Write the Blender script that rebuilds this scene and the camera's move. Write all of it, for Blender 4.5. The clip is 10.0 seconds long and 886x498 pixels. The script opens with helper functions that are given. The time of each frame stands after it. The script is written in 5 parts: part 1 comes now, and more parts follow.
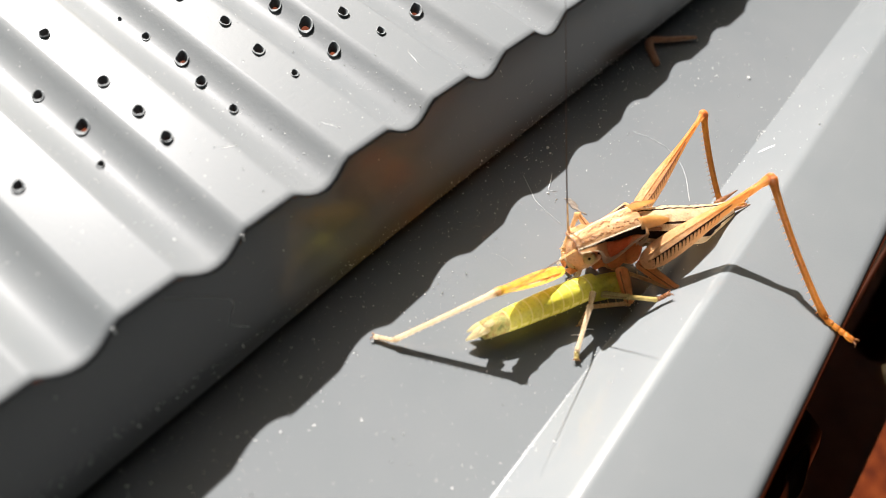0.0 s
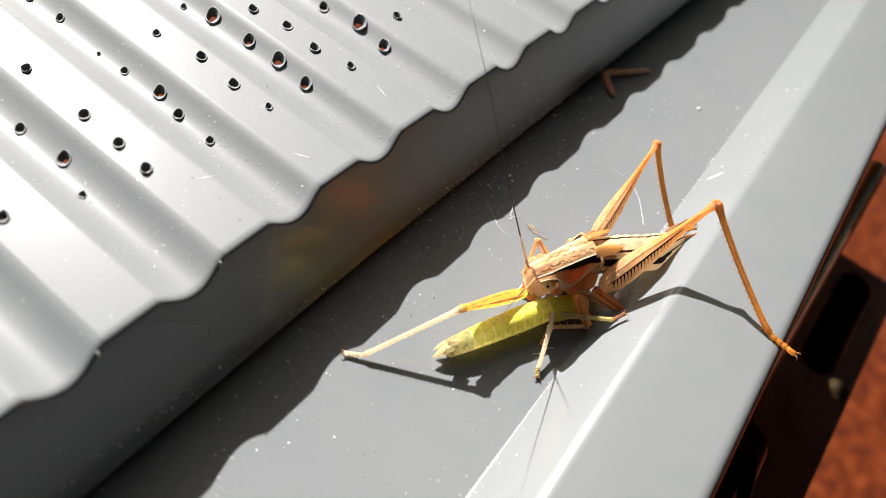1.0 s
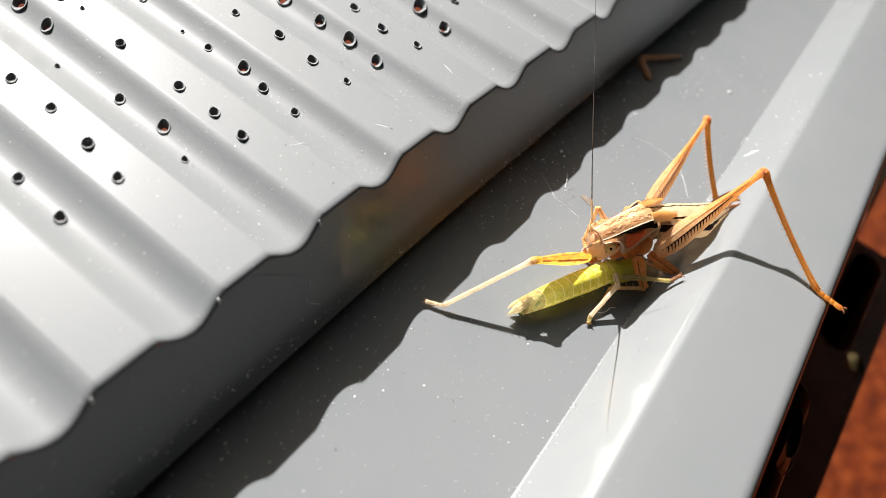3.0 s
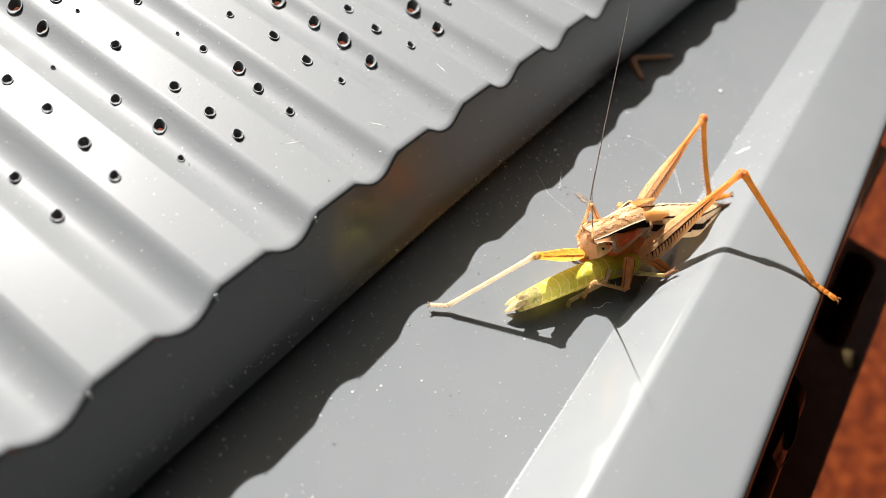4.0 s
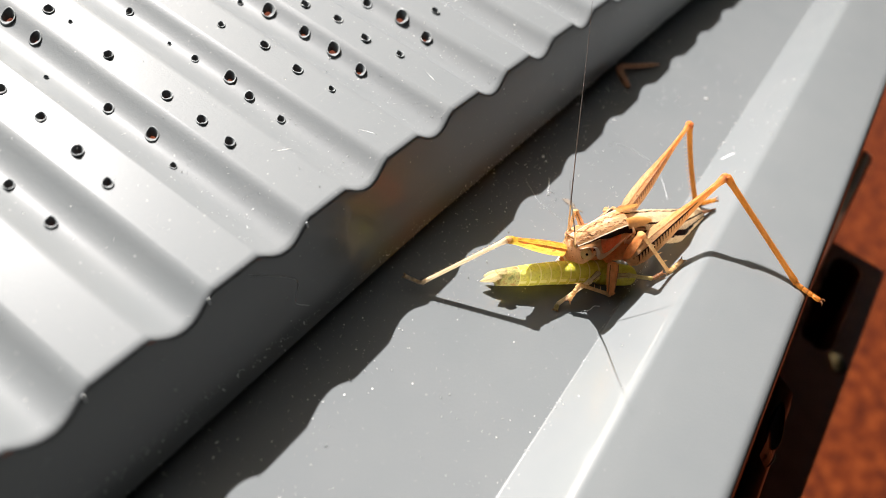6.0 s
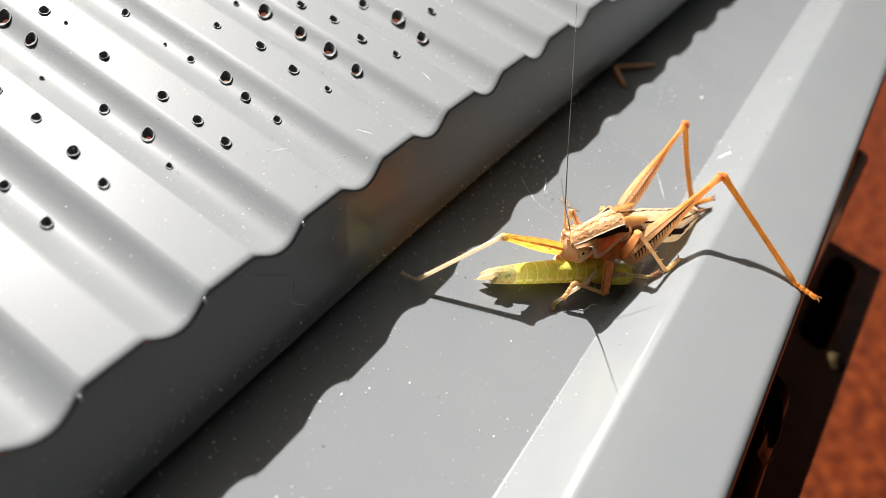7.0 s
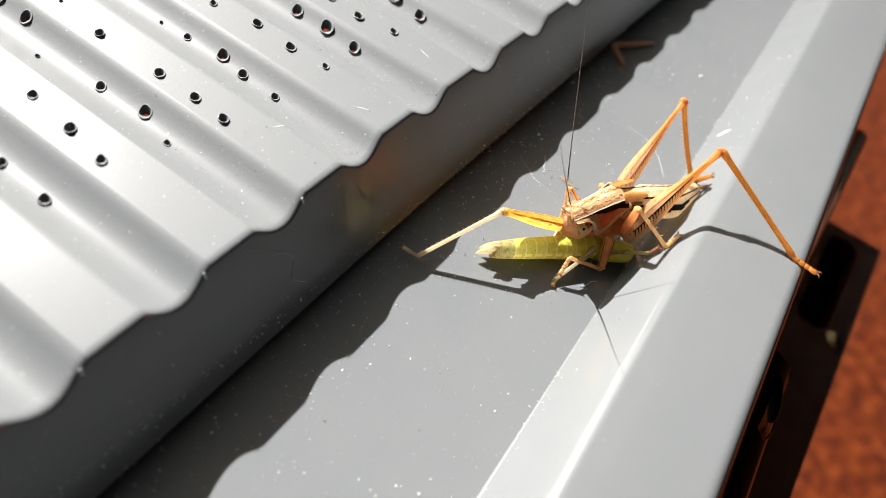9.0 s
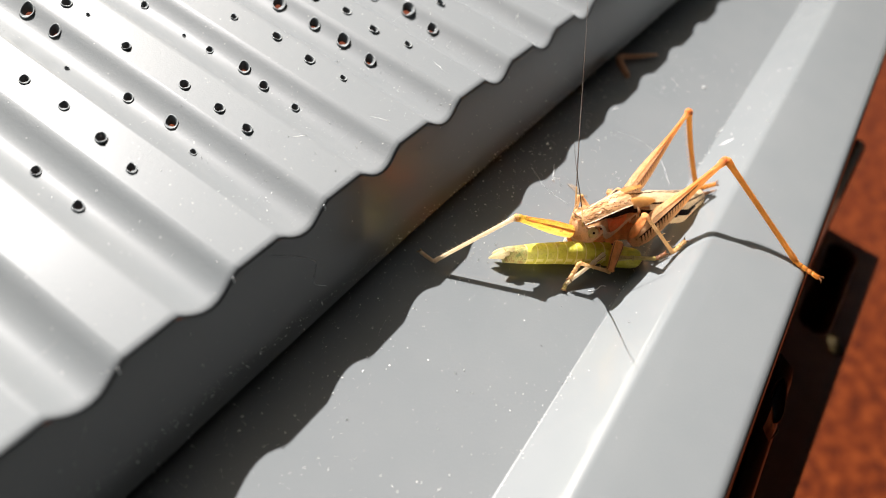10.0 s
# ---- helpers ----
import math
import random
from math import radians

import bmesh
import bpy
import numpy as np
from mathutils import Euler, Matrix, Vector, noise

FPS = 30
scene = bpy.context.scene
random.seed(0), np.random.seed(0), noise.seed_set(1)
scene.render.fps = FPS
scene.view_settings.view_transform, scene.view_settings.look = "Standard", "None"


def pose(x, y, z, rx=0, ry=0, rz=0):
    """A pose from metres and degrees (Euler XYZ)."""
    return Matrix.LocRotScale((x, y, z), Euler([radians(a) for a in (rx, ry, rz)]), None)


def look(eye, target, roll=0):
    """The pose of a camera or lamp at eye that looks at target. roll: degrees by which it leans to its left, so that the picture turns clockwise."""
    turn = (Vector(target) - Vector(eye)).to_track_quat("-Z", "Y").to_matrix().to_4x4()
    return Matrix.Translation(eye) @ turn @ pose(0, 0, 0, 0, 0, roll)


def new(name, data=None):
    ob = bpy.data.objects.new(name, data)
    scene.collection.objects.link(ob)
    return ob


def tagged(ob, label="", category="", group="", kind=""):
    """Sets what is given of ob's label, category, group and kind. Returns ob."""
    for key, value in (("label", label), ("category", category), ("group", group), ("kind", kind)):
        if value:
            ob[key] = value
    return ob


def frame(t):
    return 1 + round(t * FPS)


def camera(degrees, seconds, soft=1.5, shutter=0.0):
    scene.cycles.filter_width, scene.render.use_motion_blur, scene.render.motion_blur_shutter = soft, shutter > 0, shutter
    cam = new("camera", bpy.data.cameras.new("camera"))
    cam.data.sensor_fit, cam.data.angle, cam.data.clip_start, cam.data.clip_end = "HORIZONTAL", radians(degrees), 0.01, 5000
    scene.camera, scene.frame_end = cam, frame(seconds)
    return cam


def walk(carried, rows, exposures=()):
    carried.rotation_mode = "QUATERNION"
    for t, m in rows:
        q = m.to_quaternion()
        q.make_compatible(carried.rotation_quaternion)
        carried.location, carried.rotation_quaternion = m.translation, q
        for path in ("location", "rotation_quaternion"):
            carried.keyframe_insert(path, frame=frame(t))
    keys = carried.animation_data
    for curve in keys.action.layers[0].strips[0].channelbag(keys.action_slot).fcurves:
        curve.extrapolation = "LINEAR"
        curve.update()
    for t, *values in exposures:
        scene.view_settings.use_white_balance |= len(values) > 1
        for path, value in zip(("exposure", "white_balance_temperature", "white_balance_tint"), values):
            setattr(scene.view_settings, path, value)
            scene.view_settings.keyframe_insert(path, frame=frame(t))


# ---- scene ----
# The camera: a phone held a hand's width over the plastic cover. All sizes below are in centimetres.
CM = 0.01
cam = camera(60.0, 10.0, 0.65)
cam.data.dof.use_dof = True
cam.data.dof.focus_distance = 6.75 * CM
cam.data.dof.aperture_fstop = 28.0
PATH = [
    (0, (-0.1099, -2.2170, 4.9020), (3.2422, -0.4681, 0.2432), 15.85),
    (0.5, (-0.2062, -2.2139, 4.9861), (3.2546, -0.5129, 0.3894), 16.74),
    (1, (-0.2743, -2.2896, 5.1784), (3.3157, -0.6436, 0.6615), 17.77),
    (1.5, (-0.6233, -2.1707, 5.1650), (2.9967, -0.5530, 0.6618), 17.87),
    (2, (-1.0836, -2.0092, 5.1666), (2.5801, -0.4133, 0.6910), 18.78),
    (2.5, (-1.1348, -1.9826, 5.1327), (2.5430, -0.4125, 0.6595), 19.00),
    (4, (-1.2369, -2.0684, 5.0484), (2.5210, -0.4931, 0.6442), 18.27),
    (4.5, (-1.2735, -2.0721, 5.0623), (2.5060, -0.4930, 0.6780), 18.24),
    (5, (-1.3102, -2.0840, 5.0772), (2.5129, -0.5068, 0.7301), 18.28),
    (5.5, (-1.3102, -2.1091, 5.0837), (2.5223, -0.5367, 0.7433), 18.27),
    (7, (-1.3196, -2.1648, 5.0594), (2.5413, -0.5871, 0.7462), 17.94),
    (7.5, (-1.3149, -2.1477, 5.0515), (2.5215, -0.6001, 0.7055), 18.08),
    (8, (-1.3116, -2.1629, 5.0072), (2.4922, -0.6292, 0.6280), 17.95),
    (8.5, (-1.3122, -2.1580, 4.9873), (2.4868, -0.6245, 0.6037), 17.83),
    (9, (-1.3749, -2.2045, 4.9749), (2.4514, -0.6869, 0.6095), 17.98),
    (9.5, (-1.5111, -2.1832, 5.0067), (2.3630, -0.6279, 0.6971), 17.98),
    (10, (-1.6153, -2.1569, 5.0780), (2.2590, -0.6136, 0.7643), 17.88),
]
walk(cam, [(t, look(Vector(eye) * CM, Vector(target) * CM, roll)) for t, eye, target, roll in PATH])

# ---- light ----
TO_SUN = Vector((0.55, 1.22, 1.0)).normalized()
world = bpy.data.worlds.new("sky")
scene.world = world
world.use_nodes = True
sky = world.node_tree.nodes.new("ShaderNodeTexSky")
sky.sky_type, sky.sun_disc = "NISHITA", False
sky.sun_elevation = math.asin(TO_SUN.z)
sky.sun_rotation = math.atan2(TO_SUN.x, TO_SUN.y)
back = world.node_tree.nodes["Background"]
back.inputs["Strength"].default_value = 0.15
# the film's white balance takes the blue out of the shade
balance = world.node_tree.nodes.new("ShaderNodeMix")
balance.data_type, balance.blend_type = "RGBA", "MULTIPLY"
balance.inputs[0].default_value = 1.0
balance.inputs[7].default_value = (1.0, 0.86, 0.62, 1)
world.node_tree.links.new(sky.outputs[0], balance.inputs[6])
world.node_tree.links.new(balance.outputs[2], back.inputs["Color"])
lamp = bpy.data.lights.new("sun", "SUN")
lamp.energy, lamp.angle, lamp.color = 5.0, radians(0.55), (1.0, 0.97, 0.96)
sun = new("sun", lamp)
sun.matrix_basis = look(TO_SUN * 2.0, (0, 0, 0))
scene.view_settings.exposure = 2.08


# ---- materials ----
def shader(name, base=(0.5, 0.5, 0.5), rough=0.4, spec=0.5):
    mat = bpy.data.materials.new(name)
    mat.use_nodes = True
    tree = mat.node_tree
    node = tree.nodes["Principled BSDF"]
    node.inputs["Base Color"].default_value = (*base, 1)
    node.inputs["Roughness"].default_value = rough
    node.inputs["Specular IOR Level"].default_value = spec
    return mat, tree, node


def add(tree, kind, **values):
    n = tree.nodes.new(kind)
    for key, v in values.items():
        n.inputs[key.replace("_", " ")].default_value = v
    return n


def place_of(tree, scale=1.0, squash=(1, 1, 1)):
    """Object coordinates in centimetres."""
    co = tree.nodes.new("ShaderNodeTexCoord")
    mp = tree.nodes.new("ShaderNodeMapping")
    mp.inputs["Scale"].default_value = [100.0 * scale * s for s in squash]
    tree.links.new(co.outputs["Object"], mp.inputs["Vector"])
    return mp.outputs["Vector"]


def ramp_of(tree, value, *stops):
    r = tree.nodes.new("ShaderNodeValToRGB")
    while len(r.color_ramp.elements) < len(stops):
        r.color_ramp.elements.new(0.5)
    for e, (at, col) in zip(r.color_ramp.elements, stops):
        e.position, e.color = at, (*col, 1) if len(col) == 3 else col
    tree.links.new(value, r.inputs["Fac"])
    return r.outputs["Color"]


def noise_of(tree, vec, scale, detail=4.0, rough=0.55):
    n = add(tree, "ShaderNodeTexNoise", Scale=scale, Detail=detail, Roughness=rough)
    tree.links.new(vec, n.inputs["Vector"])
    return n.outputs["Fac"]


def mix_of(tree, fac, a, b, how="MIX"):
    m = tree.nodes.new("ShaderNodeMix")
    m.data_type, m.blend_type = "RGBA", how
    for sock, v in (("Factor", fac), ("A", a), ("B", b)):
        slot = [s for s in m.inputs if s.name == sock and (s.type == "RGBA" or sock == "Factor")][0]
        if isinstance(v, (tuple, list)):
            slot.default_value = (*v, 1) if len(v) == 3 else v
        elif isinstance(v, (int, float)):
            slot.default_value = v
        else:
            tree.links.new(v, slot)
    return [s for s in m.outputs if s.type == "RGBA"][0]


def bump_of(tree, node, height, strength, distance):
    b = add(tree, "ShaderNodeBump", Strength=strength, Distance=distance)
    tree.links.new(height, b.inputs["Height"])
    tree.links.new(b.outputs["Normal"], node.inputs["Normal"])


def grey_plastic(name, lo, hi, scuff=0.0, polish=0.5, haze=0.07):
    """Moulded grey plastic: cloudy gloss, fine orange peel, grains of pale dust, faint streaks."""
    mat, tree, node = shader(name, (0.11, 0.116, 0.118), 0.3, 0.17 - 0.09 * scuff)
    p = place_of(tree)
    cloud = noise_of(tree, p, 1.3, 3)
    fine = noise_of(tree, p, 34, 5, 0.65)
    base = ramp_of(tree, cloud, (0.3, (0.106, 0.112, 0.114)), (0.7, (0.113, 0.118, 0.119)))
    streak = noise_of(tree, place_of(tree, 1.0, (0.8, 9, 4)), 2.0, 5)
    base = mix_of(tree, ramp_of(tree, streak, (0.66, (0, 0, 0)), (0.8, (0.2, 0.2, 0.2))), base, (0.16, 0.16, 0.155))
    dust = add(tree, "ShaderNodeTexVoronoi", Scale=13.0, Randomness=1.0)
    tree.links.new(p, dust.inputs["Vector"])
    grain = ramp_of(tree, dust.outputs["Distance"], (0.0, (1, 1, 1)), (0.07 + 0.04 * scuff, (0, 0, 0)))
    sparse = ramp_of(tree, noise_of(tree, p, 2.6, 3), (0.55 - 0.06 * scuff, (0, 0, 0)), (0.63 - 0.06 * scuff, (1, 1, 1)))
    grain = mix_of(tree, 1.0, grain, sparse, "MULTIPLY")
    base = mix_of(tree, grain, base, (0.4, 0.39, 0.37))
    tree.links.new(base, node.inputs["Base Color"])
    rough = ramp_of(tree, cloud, (0.25, (lo, lo, lo)), (0.75, (hi, hi, hi)))
    tree.links.new(mix_of(tree, grain, rough, (0.8, 0.8, 0.8)), node.inputs["Roughness"])
    bump_of(tree, node, fine, 0.05 + 0.03 * scuff, 0.0004)
    # the polished skin of the moulding
    node.inputs["Coat Weight"].default_value = polish
    node.inputs["Coat Roughness"].default_value = haze
    node.inputs["Coat IOR"].default_value = 1.5
    return mat


def terracotta():
    mat, tree, node = shader("terracotta", (0.36, 0.1, 0.04), 0.9, 0.05)
    p = place_of(tree)
    blot = noise_of(tree, p, 0.9, 6, 0.6)
    col = ramp_of(tree, blot, (0.34, (0.018, 0.003, 0.001)), (0.5, (0.05, 0.0085, 0.0016)), (0.66, (0.088, 0.019, 0.004)))
    tree.links.new(col, node.inputs["Base Color"])
    bump_of(tree, node, noise_of(tree, p, 3.0, 6), 0.4, 0.003)
    return mat


PLASTIC = grey_plastic("grey_plastic", 0.225, 0.245)
SCUFFED = grey_plastic("scuffed_grey_plastic", 0.52, 0.54, 1.0, 0.1, 0.26)
SATIN = grey_plastic("satin_grey_plastic", 0.3, 0.38, 0.0, 0.55, 0.16)
DARK, dark_tree, dark_node = shader("dark_brown_plastic", (0.035, 0.022, 0.017), 0.35, 0.5)
dark_col = ramp_of(dark_tree, noise_of(dark_tree, place_of(dark_tree), 2.0, 4), (0.3, (0.11, 0.044, 0.027)), (0.7, (0.18, 0.078, 0.048)))
dark_tree.links.new(dark_col, dark_node.inputs["Base Color"])
BRONZE, bronze_tree, bronze_node = shader("bronze_plastic", (0.08, 0.03, 0.015), 0.14, 0.9)
bronze_col = ramp_of(bronze_tree, noise_of(bronze_tree, place_of(bronze_tree), 5.0, 4), (0.3, (0.3, 0.16, 0.09)), (0.7, (0.5, 0.32, 0.2)))
bronze_tree.links.new(bronze_col, bronze_node.inputs["Base Color"])
RUST = shader("rust_brown_plastic", (0.09, 0.022, 0.01), 0.4, 0.3)[0]
WORN, worn_tree, worn_node = shader("worn_plastic", (0.3, 0.26, 0.2), 0.7, 0.3)
worn_col = ramp_of(worn_tree, noise_of(worn_tree, place_of(worn_tree), 6.0, 4), (0.3, (0.2, 0.16, 0.11)), (0.7, (0.42, 0.38, 0.3)))
worn_tree.links.new(worn_col, worn_node.inputs["Base Color"])
CLAY = terracotta()
# pale warm surface of the unseen screens that bounce light into the shade
UNSEEN_SCREEN, wall_tree, wall_node = shader("unseen_screen", (0.16, 0.12, 0.09), 0.9, 0.2)
wall_col = ramp_of(wall_tree, noise_of(wall_tree, place_of(wall_tree), 0.05, 6), (0.3, (0.5, 0.44, 0.32)), (0.7, (0.66, 0.58, 0.43)))
wall_tree.links.new(wall_col, wall_node.inputs["Base Color"])


# ---- mesh helpers ----
def mesh_of(name, bm, mat, smooth=True):
    for face in bm.faces:
        face.smooth = smooth
    bm.transform(Matrix.Scale(CM, 4))
    bmesh.ops.recalc_face_normals(bm, faces=bm.faces)
    me = bpy.data.meshes.new(name)
    bm.to_mesh(me)
    bm.free()
    me.materials.append(mat)
    return me


def part(name, bm, mat, parent=None, label="", smooth=True):
    ob = new(name, mesh_of(name, bm, mat, smooth))
    if parent:
        ob.parent = parent
    return tagged(ob, label)


def thing(name, label, category, group="", kind=""):
    ob = new(name)
    ob.empty_display_size = 0.003
    return tagged(ob, label, category, group, kind)


def fillet(points, radii, steps=7):
    """A polyline with rounded corners."""
    out = [Vector(points[0])]
    for a, b, c, r in zip(points, points[1:], points[2:], radii):
        a, b, c = Vector(a), Vector(b), Vector(c)
        p, q = b + (a - b).normalized() * r, b + (c - b).normalized() * r
        out += [p.lerp(b, i / steps).lerp(b.lerp(q, i / steps), i / steps) for i in range(steps + 1)]
    return out + [Vector(points[-1])]


def tube(bm, spine, radii, sides=10, flat=1.0, up=(0, 0, 1), caps=True):
    """A tapered tube along a spine; flat squeezes it across, up tells which way its height points."""
    pts = [Vector(p) for p in spine]
    rings = []
    for i, p in enumerate(pts):
        d = (pts[min(i + 1, len(pts) - 1)] - pts[max(i - 1, 0)]).normalized()
        side = d.cross(Vector(up))
        side = side.normalized() if side.length > 1e-4 else Vector((0, 1, 0))
        top = side.cross(d).normalized()
        r = radii[i] if isinstance(radii[i], tuple) else (radii[i] * flat, radii[i])
        rings.append([bm.verts.new(p + side * r[0] * math.cos(a) + top * r[1] * math.sin(a)) for a in (2 * math.pi * k / sides for k in range(sides))])
    for r0, r1 in zip(rings, rings[1:]):
        for k in range(sides):
            bm.faces.new((r0[k], r0[(k + 1) % sides], r1[(k + 1) % sides], r1[k]))
    if caps:
        bm.faces.new(rings[0])
        bm.faces.new(rings[-1][::-1])
    return rings


def curve_through(points, n):
    """n points on a smooth curve through the given ones."""
    p = [Vector(q) for q in points]
    p = [p[0] * 2 - p[1]] + p + [p[-1] * 2 - p[-2]]
    out, spans = [], len(p) - 3
    for i in range(n):
        u = i / (n - 1) * spans
        k = min(int(u), spans - 1)
        t = u - k
        a, b, c, d = p[k:k + 4]
        out.append(0.5 * ((2 * b) + (c - a) * t + (2 * a - 5 * b + 4 * c - d) * t * t + (3 * b - a - 3 * c + d) * t ** 3))
    return out


def lerp_list(stops, u):
    for (a, x), (b, y) in zip(stops, stops[1:]):
        if u <= b:
            return x + (y - x) * (u - a) / (b - a)
    return stops[-1][1]


# ---- the grey plastic cover ----
TOP, DIP, FLAT, WIDE = 0.787, 0.108, 0.45, 0.09
X0, X1 = -6, 18
TROUGH = [(0, 0), (0.06, 0.2), (0.18, 0.58), (0.33, 0.9), (0.48, 1.0), (0.62, 0.9), (0.77, 0.58), (0.9, 0.2), (1, 0)]


def ribbed(x):
    """Height of the corrugated top: a flat band, then a trough, once every centimetre."""
    u = x - math.floor(x)
    if u <= FLAT:
        return TOP
    u = (u - FLAT) / (1 - FLAT)
    soft = sum(lerp_list(TROUGH, min(max(u + d, 0), 1)) for d in (-0.06, -0.03, 0, 0.03, 0.06)) / 5
    return TOP - DIP * soft


def warp(x):
    """The riser is not quite straight: its near end swings out."""
    d = max(0.0, 3.6 - x)
    return -0.03 * d * d / (d + 1.0)


def front(x):
    """Where the corrugated top ends, on the sloping riser."""
    return 0.37 + 0.5 * (ribbed(x) - TOP) + warp(x)


cover = thing("plastic_cover", "grey moulded plastic cover with corrugated, perforated top and a raised rim", "plastic cover")


# punched holes, band by band: place across the band, distance back, radius
BANDS = {
    0: [(0.68, 1.59, 0.046), (0.7, 2.08, 0.041)],
    1: [(0.15, 1.57, 0.042), (0.21, 1.98, 0.048), (0.23, 2.91, 0.045), (0.25, 2.46, 0.043), (0.64, 2.95, 0.021), (0.69, 1.5, 0.03), (0.76, 2.34, 0.044), (0.8, 1.87, 0.054), (0.87, 3.4, 0.053), (0.88, 3.78, 0.065)],
    2: [(0.13, 1.34, 0.045), (0.14, 2.8, 0.042), (0.15, 2.09, 0.048), (0.15, 1.68, 0.046), (0.17, 3.62, 0.05), (0.2, 3.37, 0.018), (0.75, 1.36, 0.036), (0.75, 2.75, 0.018), (0.76, 1.75, 0.045), (0.76, 3.72, 0.034), (0.77, 2.44, 0.035), (0.79, 3.33, 0.038), (0.81, 2.04, 0.055)],
    3: [(0.23, 2.59, 0.036), (0.29, 1.68, 0.051), (0.32, 1.29, 0.033), (0.32, 2.12, 0.048), (0.76, 2.88, 0.029), (0.84, 1.37, 0.053), (0.85, 2.58, 0.067), (0.86, 2.11, 0.055), (0.87, 1.74, 0.063)],
    4: [(0.16, 2.38, 0.048), (0.2, 1.62, 0.05), (0.24, 2.01, 0.051), (0.28, 1.24, 0.04), (0.83, 2.1, 0.05), (0.84, 1.31, 0.057), (0.89, 1.68, 0.068)],
    5: [(0.24, 1.5, 0.045)],
}
HOLES = [(k + u, y, r) for k, row in BANDS.items() for u, y, r in row]


FAR = Vector((0.6, 0.8))


def hole_edge(x, y, r, a, out=1.0):
    """The edge of a punched hole: a drop with its point away from the rim."""
    c = math.cos(a)
    along, across = 1.3 * r * c, 0.9 * r * math.sin(a) * (1 - 0.3 * max(0.0, c))
    return Vector((x, y)) + out * (along * FAR + across * Vector((FAR.y, -FAR.x)))


def in_hole(p, x, y, r):
    d = p - Vector((x, y))
    c = d.dot(FAR) / (1.3 * r)
    if abs(c) >= 1:
        return False
    return abs(d.x * FAR.y - d.y * FAR.x) < 0.9 * r * math.sqrt(1 - c * c) * (1 - 0.3 * max(0.0, c)) * 0.98


def slope_of(x):
    return (ribbed(x + 0.02) - ribbed(x - 0.02)) / 0.04


def corrugated_panel():
    from mathutils import geometry
    xs = [k + u for k in range(X0, X1) for u in (0, 0.012, 0.024, 0.05, 0.215, 0.4, 0.43, 0.44, 0.45, 0.48, 0.52, 0.57, 0.63, 0.7, 0.77, 0.83, 0.88, 0.91, 0.94, 0.97)] + [X1]
    ys = [0.05, 0.6, 1.2, 1.8, 2.4, 3.0, 3.6, 4.2, 4.8, 5.4, 6.0, 6.6, 7.2, 8, 9, 11, 15, 24]
    co = [Vector((x, y)) for y in ys for x in xs]
    w = len(xs)
    edges = [(j * w + i, j * w + i + 1) for j in (0, len(ys) - 1) for i in range(w - 1)]
    edges += [(j * w + i, j * w + w + i) for i in range(w) for j in range(len(ys) - 1)]
    for x, y, r in HOLES:
        n0 = len(co)
        co += [hole_edge(x, y, r, math.tau * k / 14) for k in range(14)]
        edges += [(n0 + k, n0 + (k + 1) % 14) for k in range(14)]
    vs, _, fs, *_ = geometry.delaunay_2d_cdt(co, edges, [], 0, 1e-5)
    bm = bmesh.new()
    keep = []
    for f in fs:
        c = sum((vs[i] for i in f), Vector((0, 0))) / len(f)
        if not any(in_hole(c, *hole) for hole in HOLES):
            keep.append(f)
    used = sorted({i for f in keep for i in f})
    normals = []

    def put(place, normal):
        normals.append(Vector(normal).normalized())
        return bm.verts.new(place)

    def spot(p, low):
        return Vector((p.x, front(p.x) + 0.07 if p.y < 0.1 else p.y, ribbed(p.x) - low))
    top = {i: put(spot(vs[i], 0), (-slope_of(vs[i].x), 0, 1)) for i in used}
    under = {i: put(spot(vs[i], WIDE), (slope_of(vs[i].x), 0, -1)) for i in used}
    sides = set()
    for f in keep:
        bm.faces.new([top[i] for i in f])
        bm.faces.new([under[i] for i in reversed(f)])
        sides |= set(zip(f, f[1:] + f[:1]))
    for a, b in sides:
        if (b, a) not in sides and not (vs[a].y < 0.1 and vs[b].y < 0.1):
            d = vs[a] - vs[b]
            n = (-d.y, d.x, 0)
            quad = [put(spot(vs[b], 0), n), put(spot(vs[a], 0), n), put(spot(vs[a], WIDE), n), put(spot(vs[b], WIDE), n)]
            bm.faces.new(quad)
    # the rounded front edge
    rim = sorted((i for i in used if vs[i].y < 0.1), key=lambda i: vs[i].x)
    drop = [(0.07, 0, 0, 1), (0.035, 0.004, -0.2, 1), (0.014, 0.011, -0.5, 0.85), (0.003, 0.022, -0.85, 0.5), (0.0, 0.034, -0.92, 0.39)]
    rows = [[put((vs[i].x, front(vs[i].x) + dy, ribbed(vs[i].x) - dz), (-slope_of(vs[i].x) * abs(nz), ny, nz)) for i in rim] for dy, dz, ny, nz in drop]
    for r0, r1 in zip(rows, rows[1:]):
        for k in range(len(rim) - 1):
            bm.faces.new((r0[k], r1[k], r1[k + 1], r0[k + 1]))
    for face in bm.faces:
        face.smooth = True
    bm.transform(Matrix.Scale(CM, 4))
    me = bpy.data.meshes.new("corrugated_panel")
    bm.to_mesh(me)
    bm.free()
    me.materials.append(SCUFFED)
    me.normals_split_custom_set_from_vertices(normals)
    ob = new("corrugated_panel", me)
    ob.parent = cover


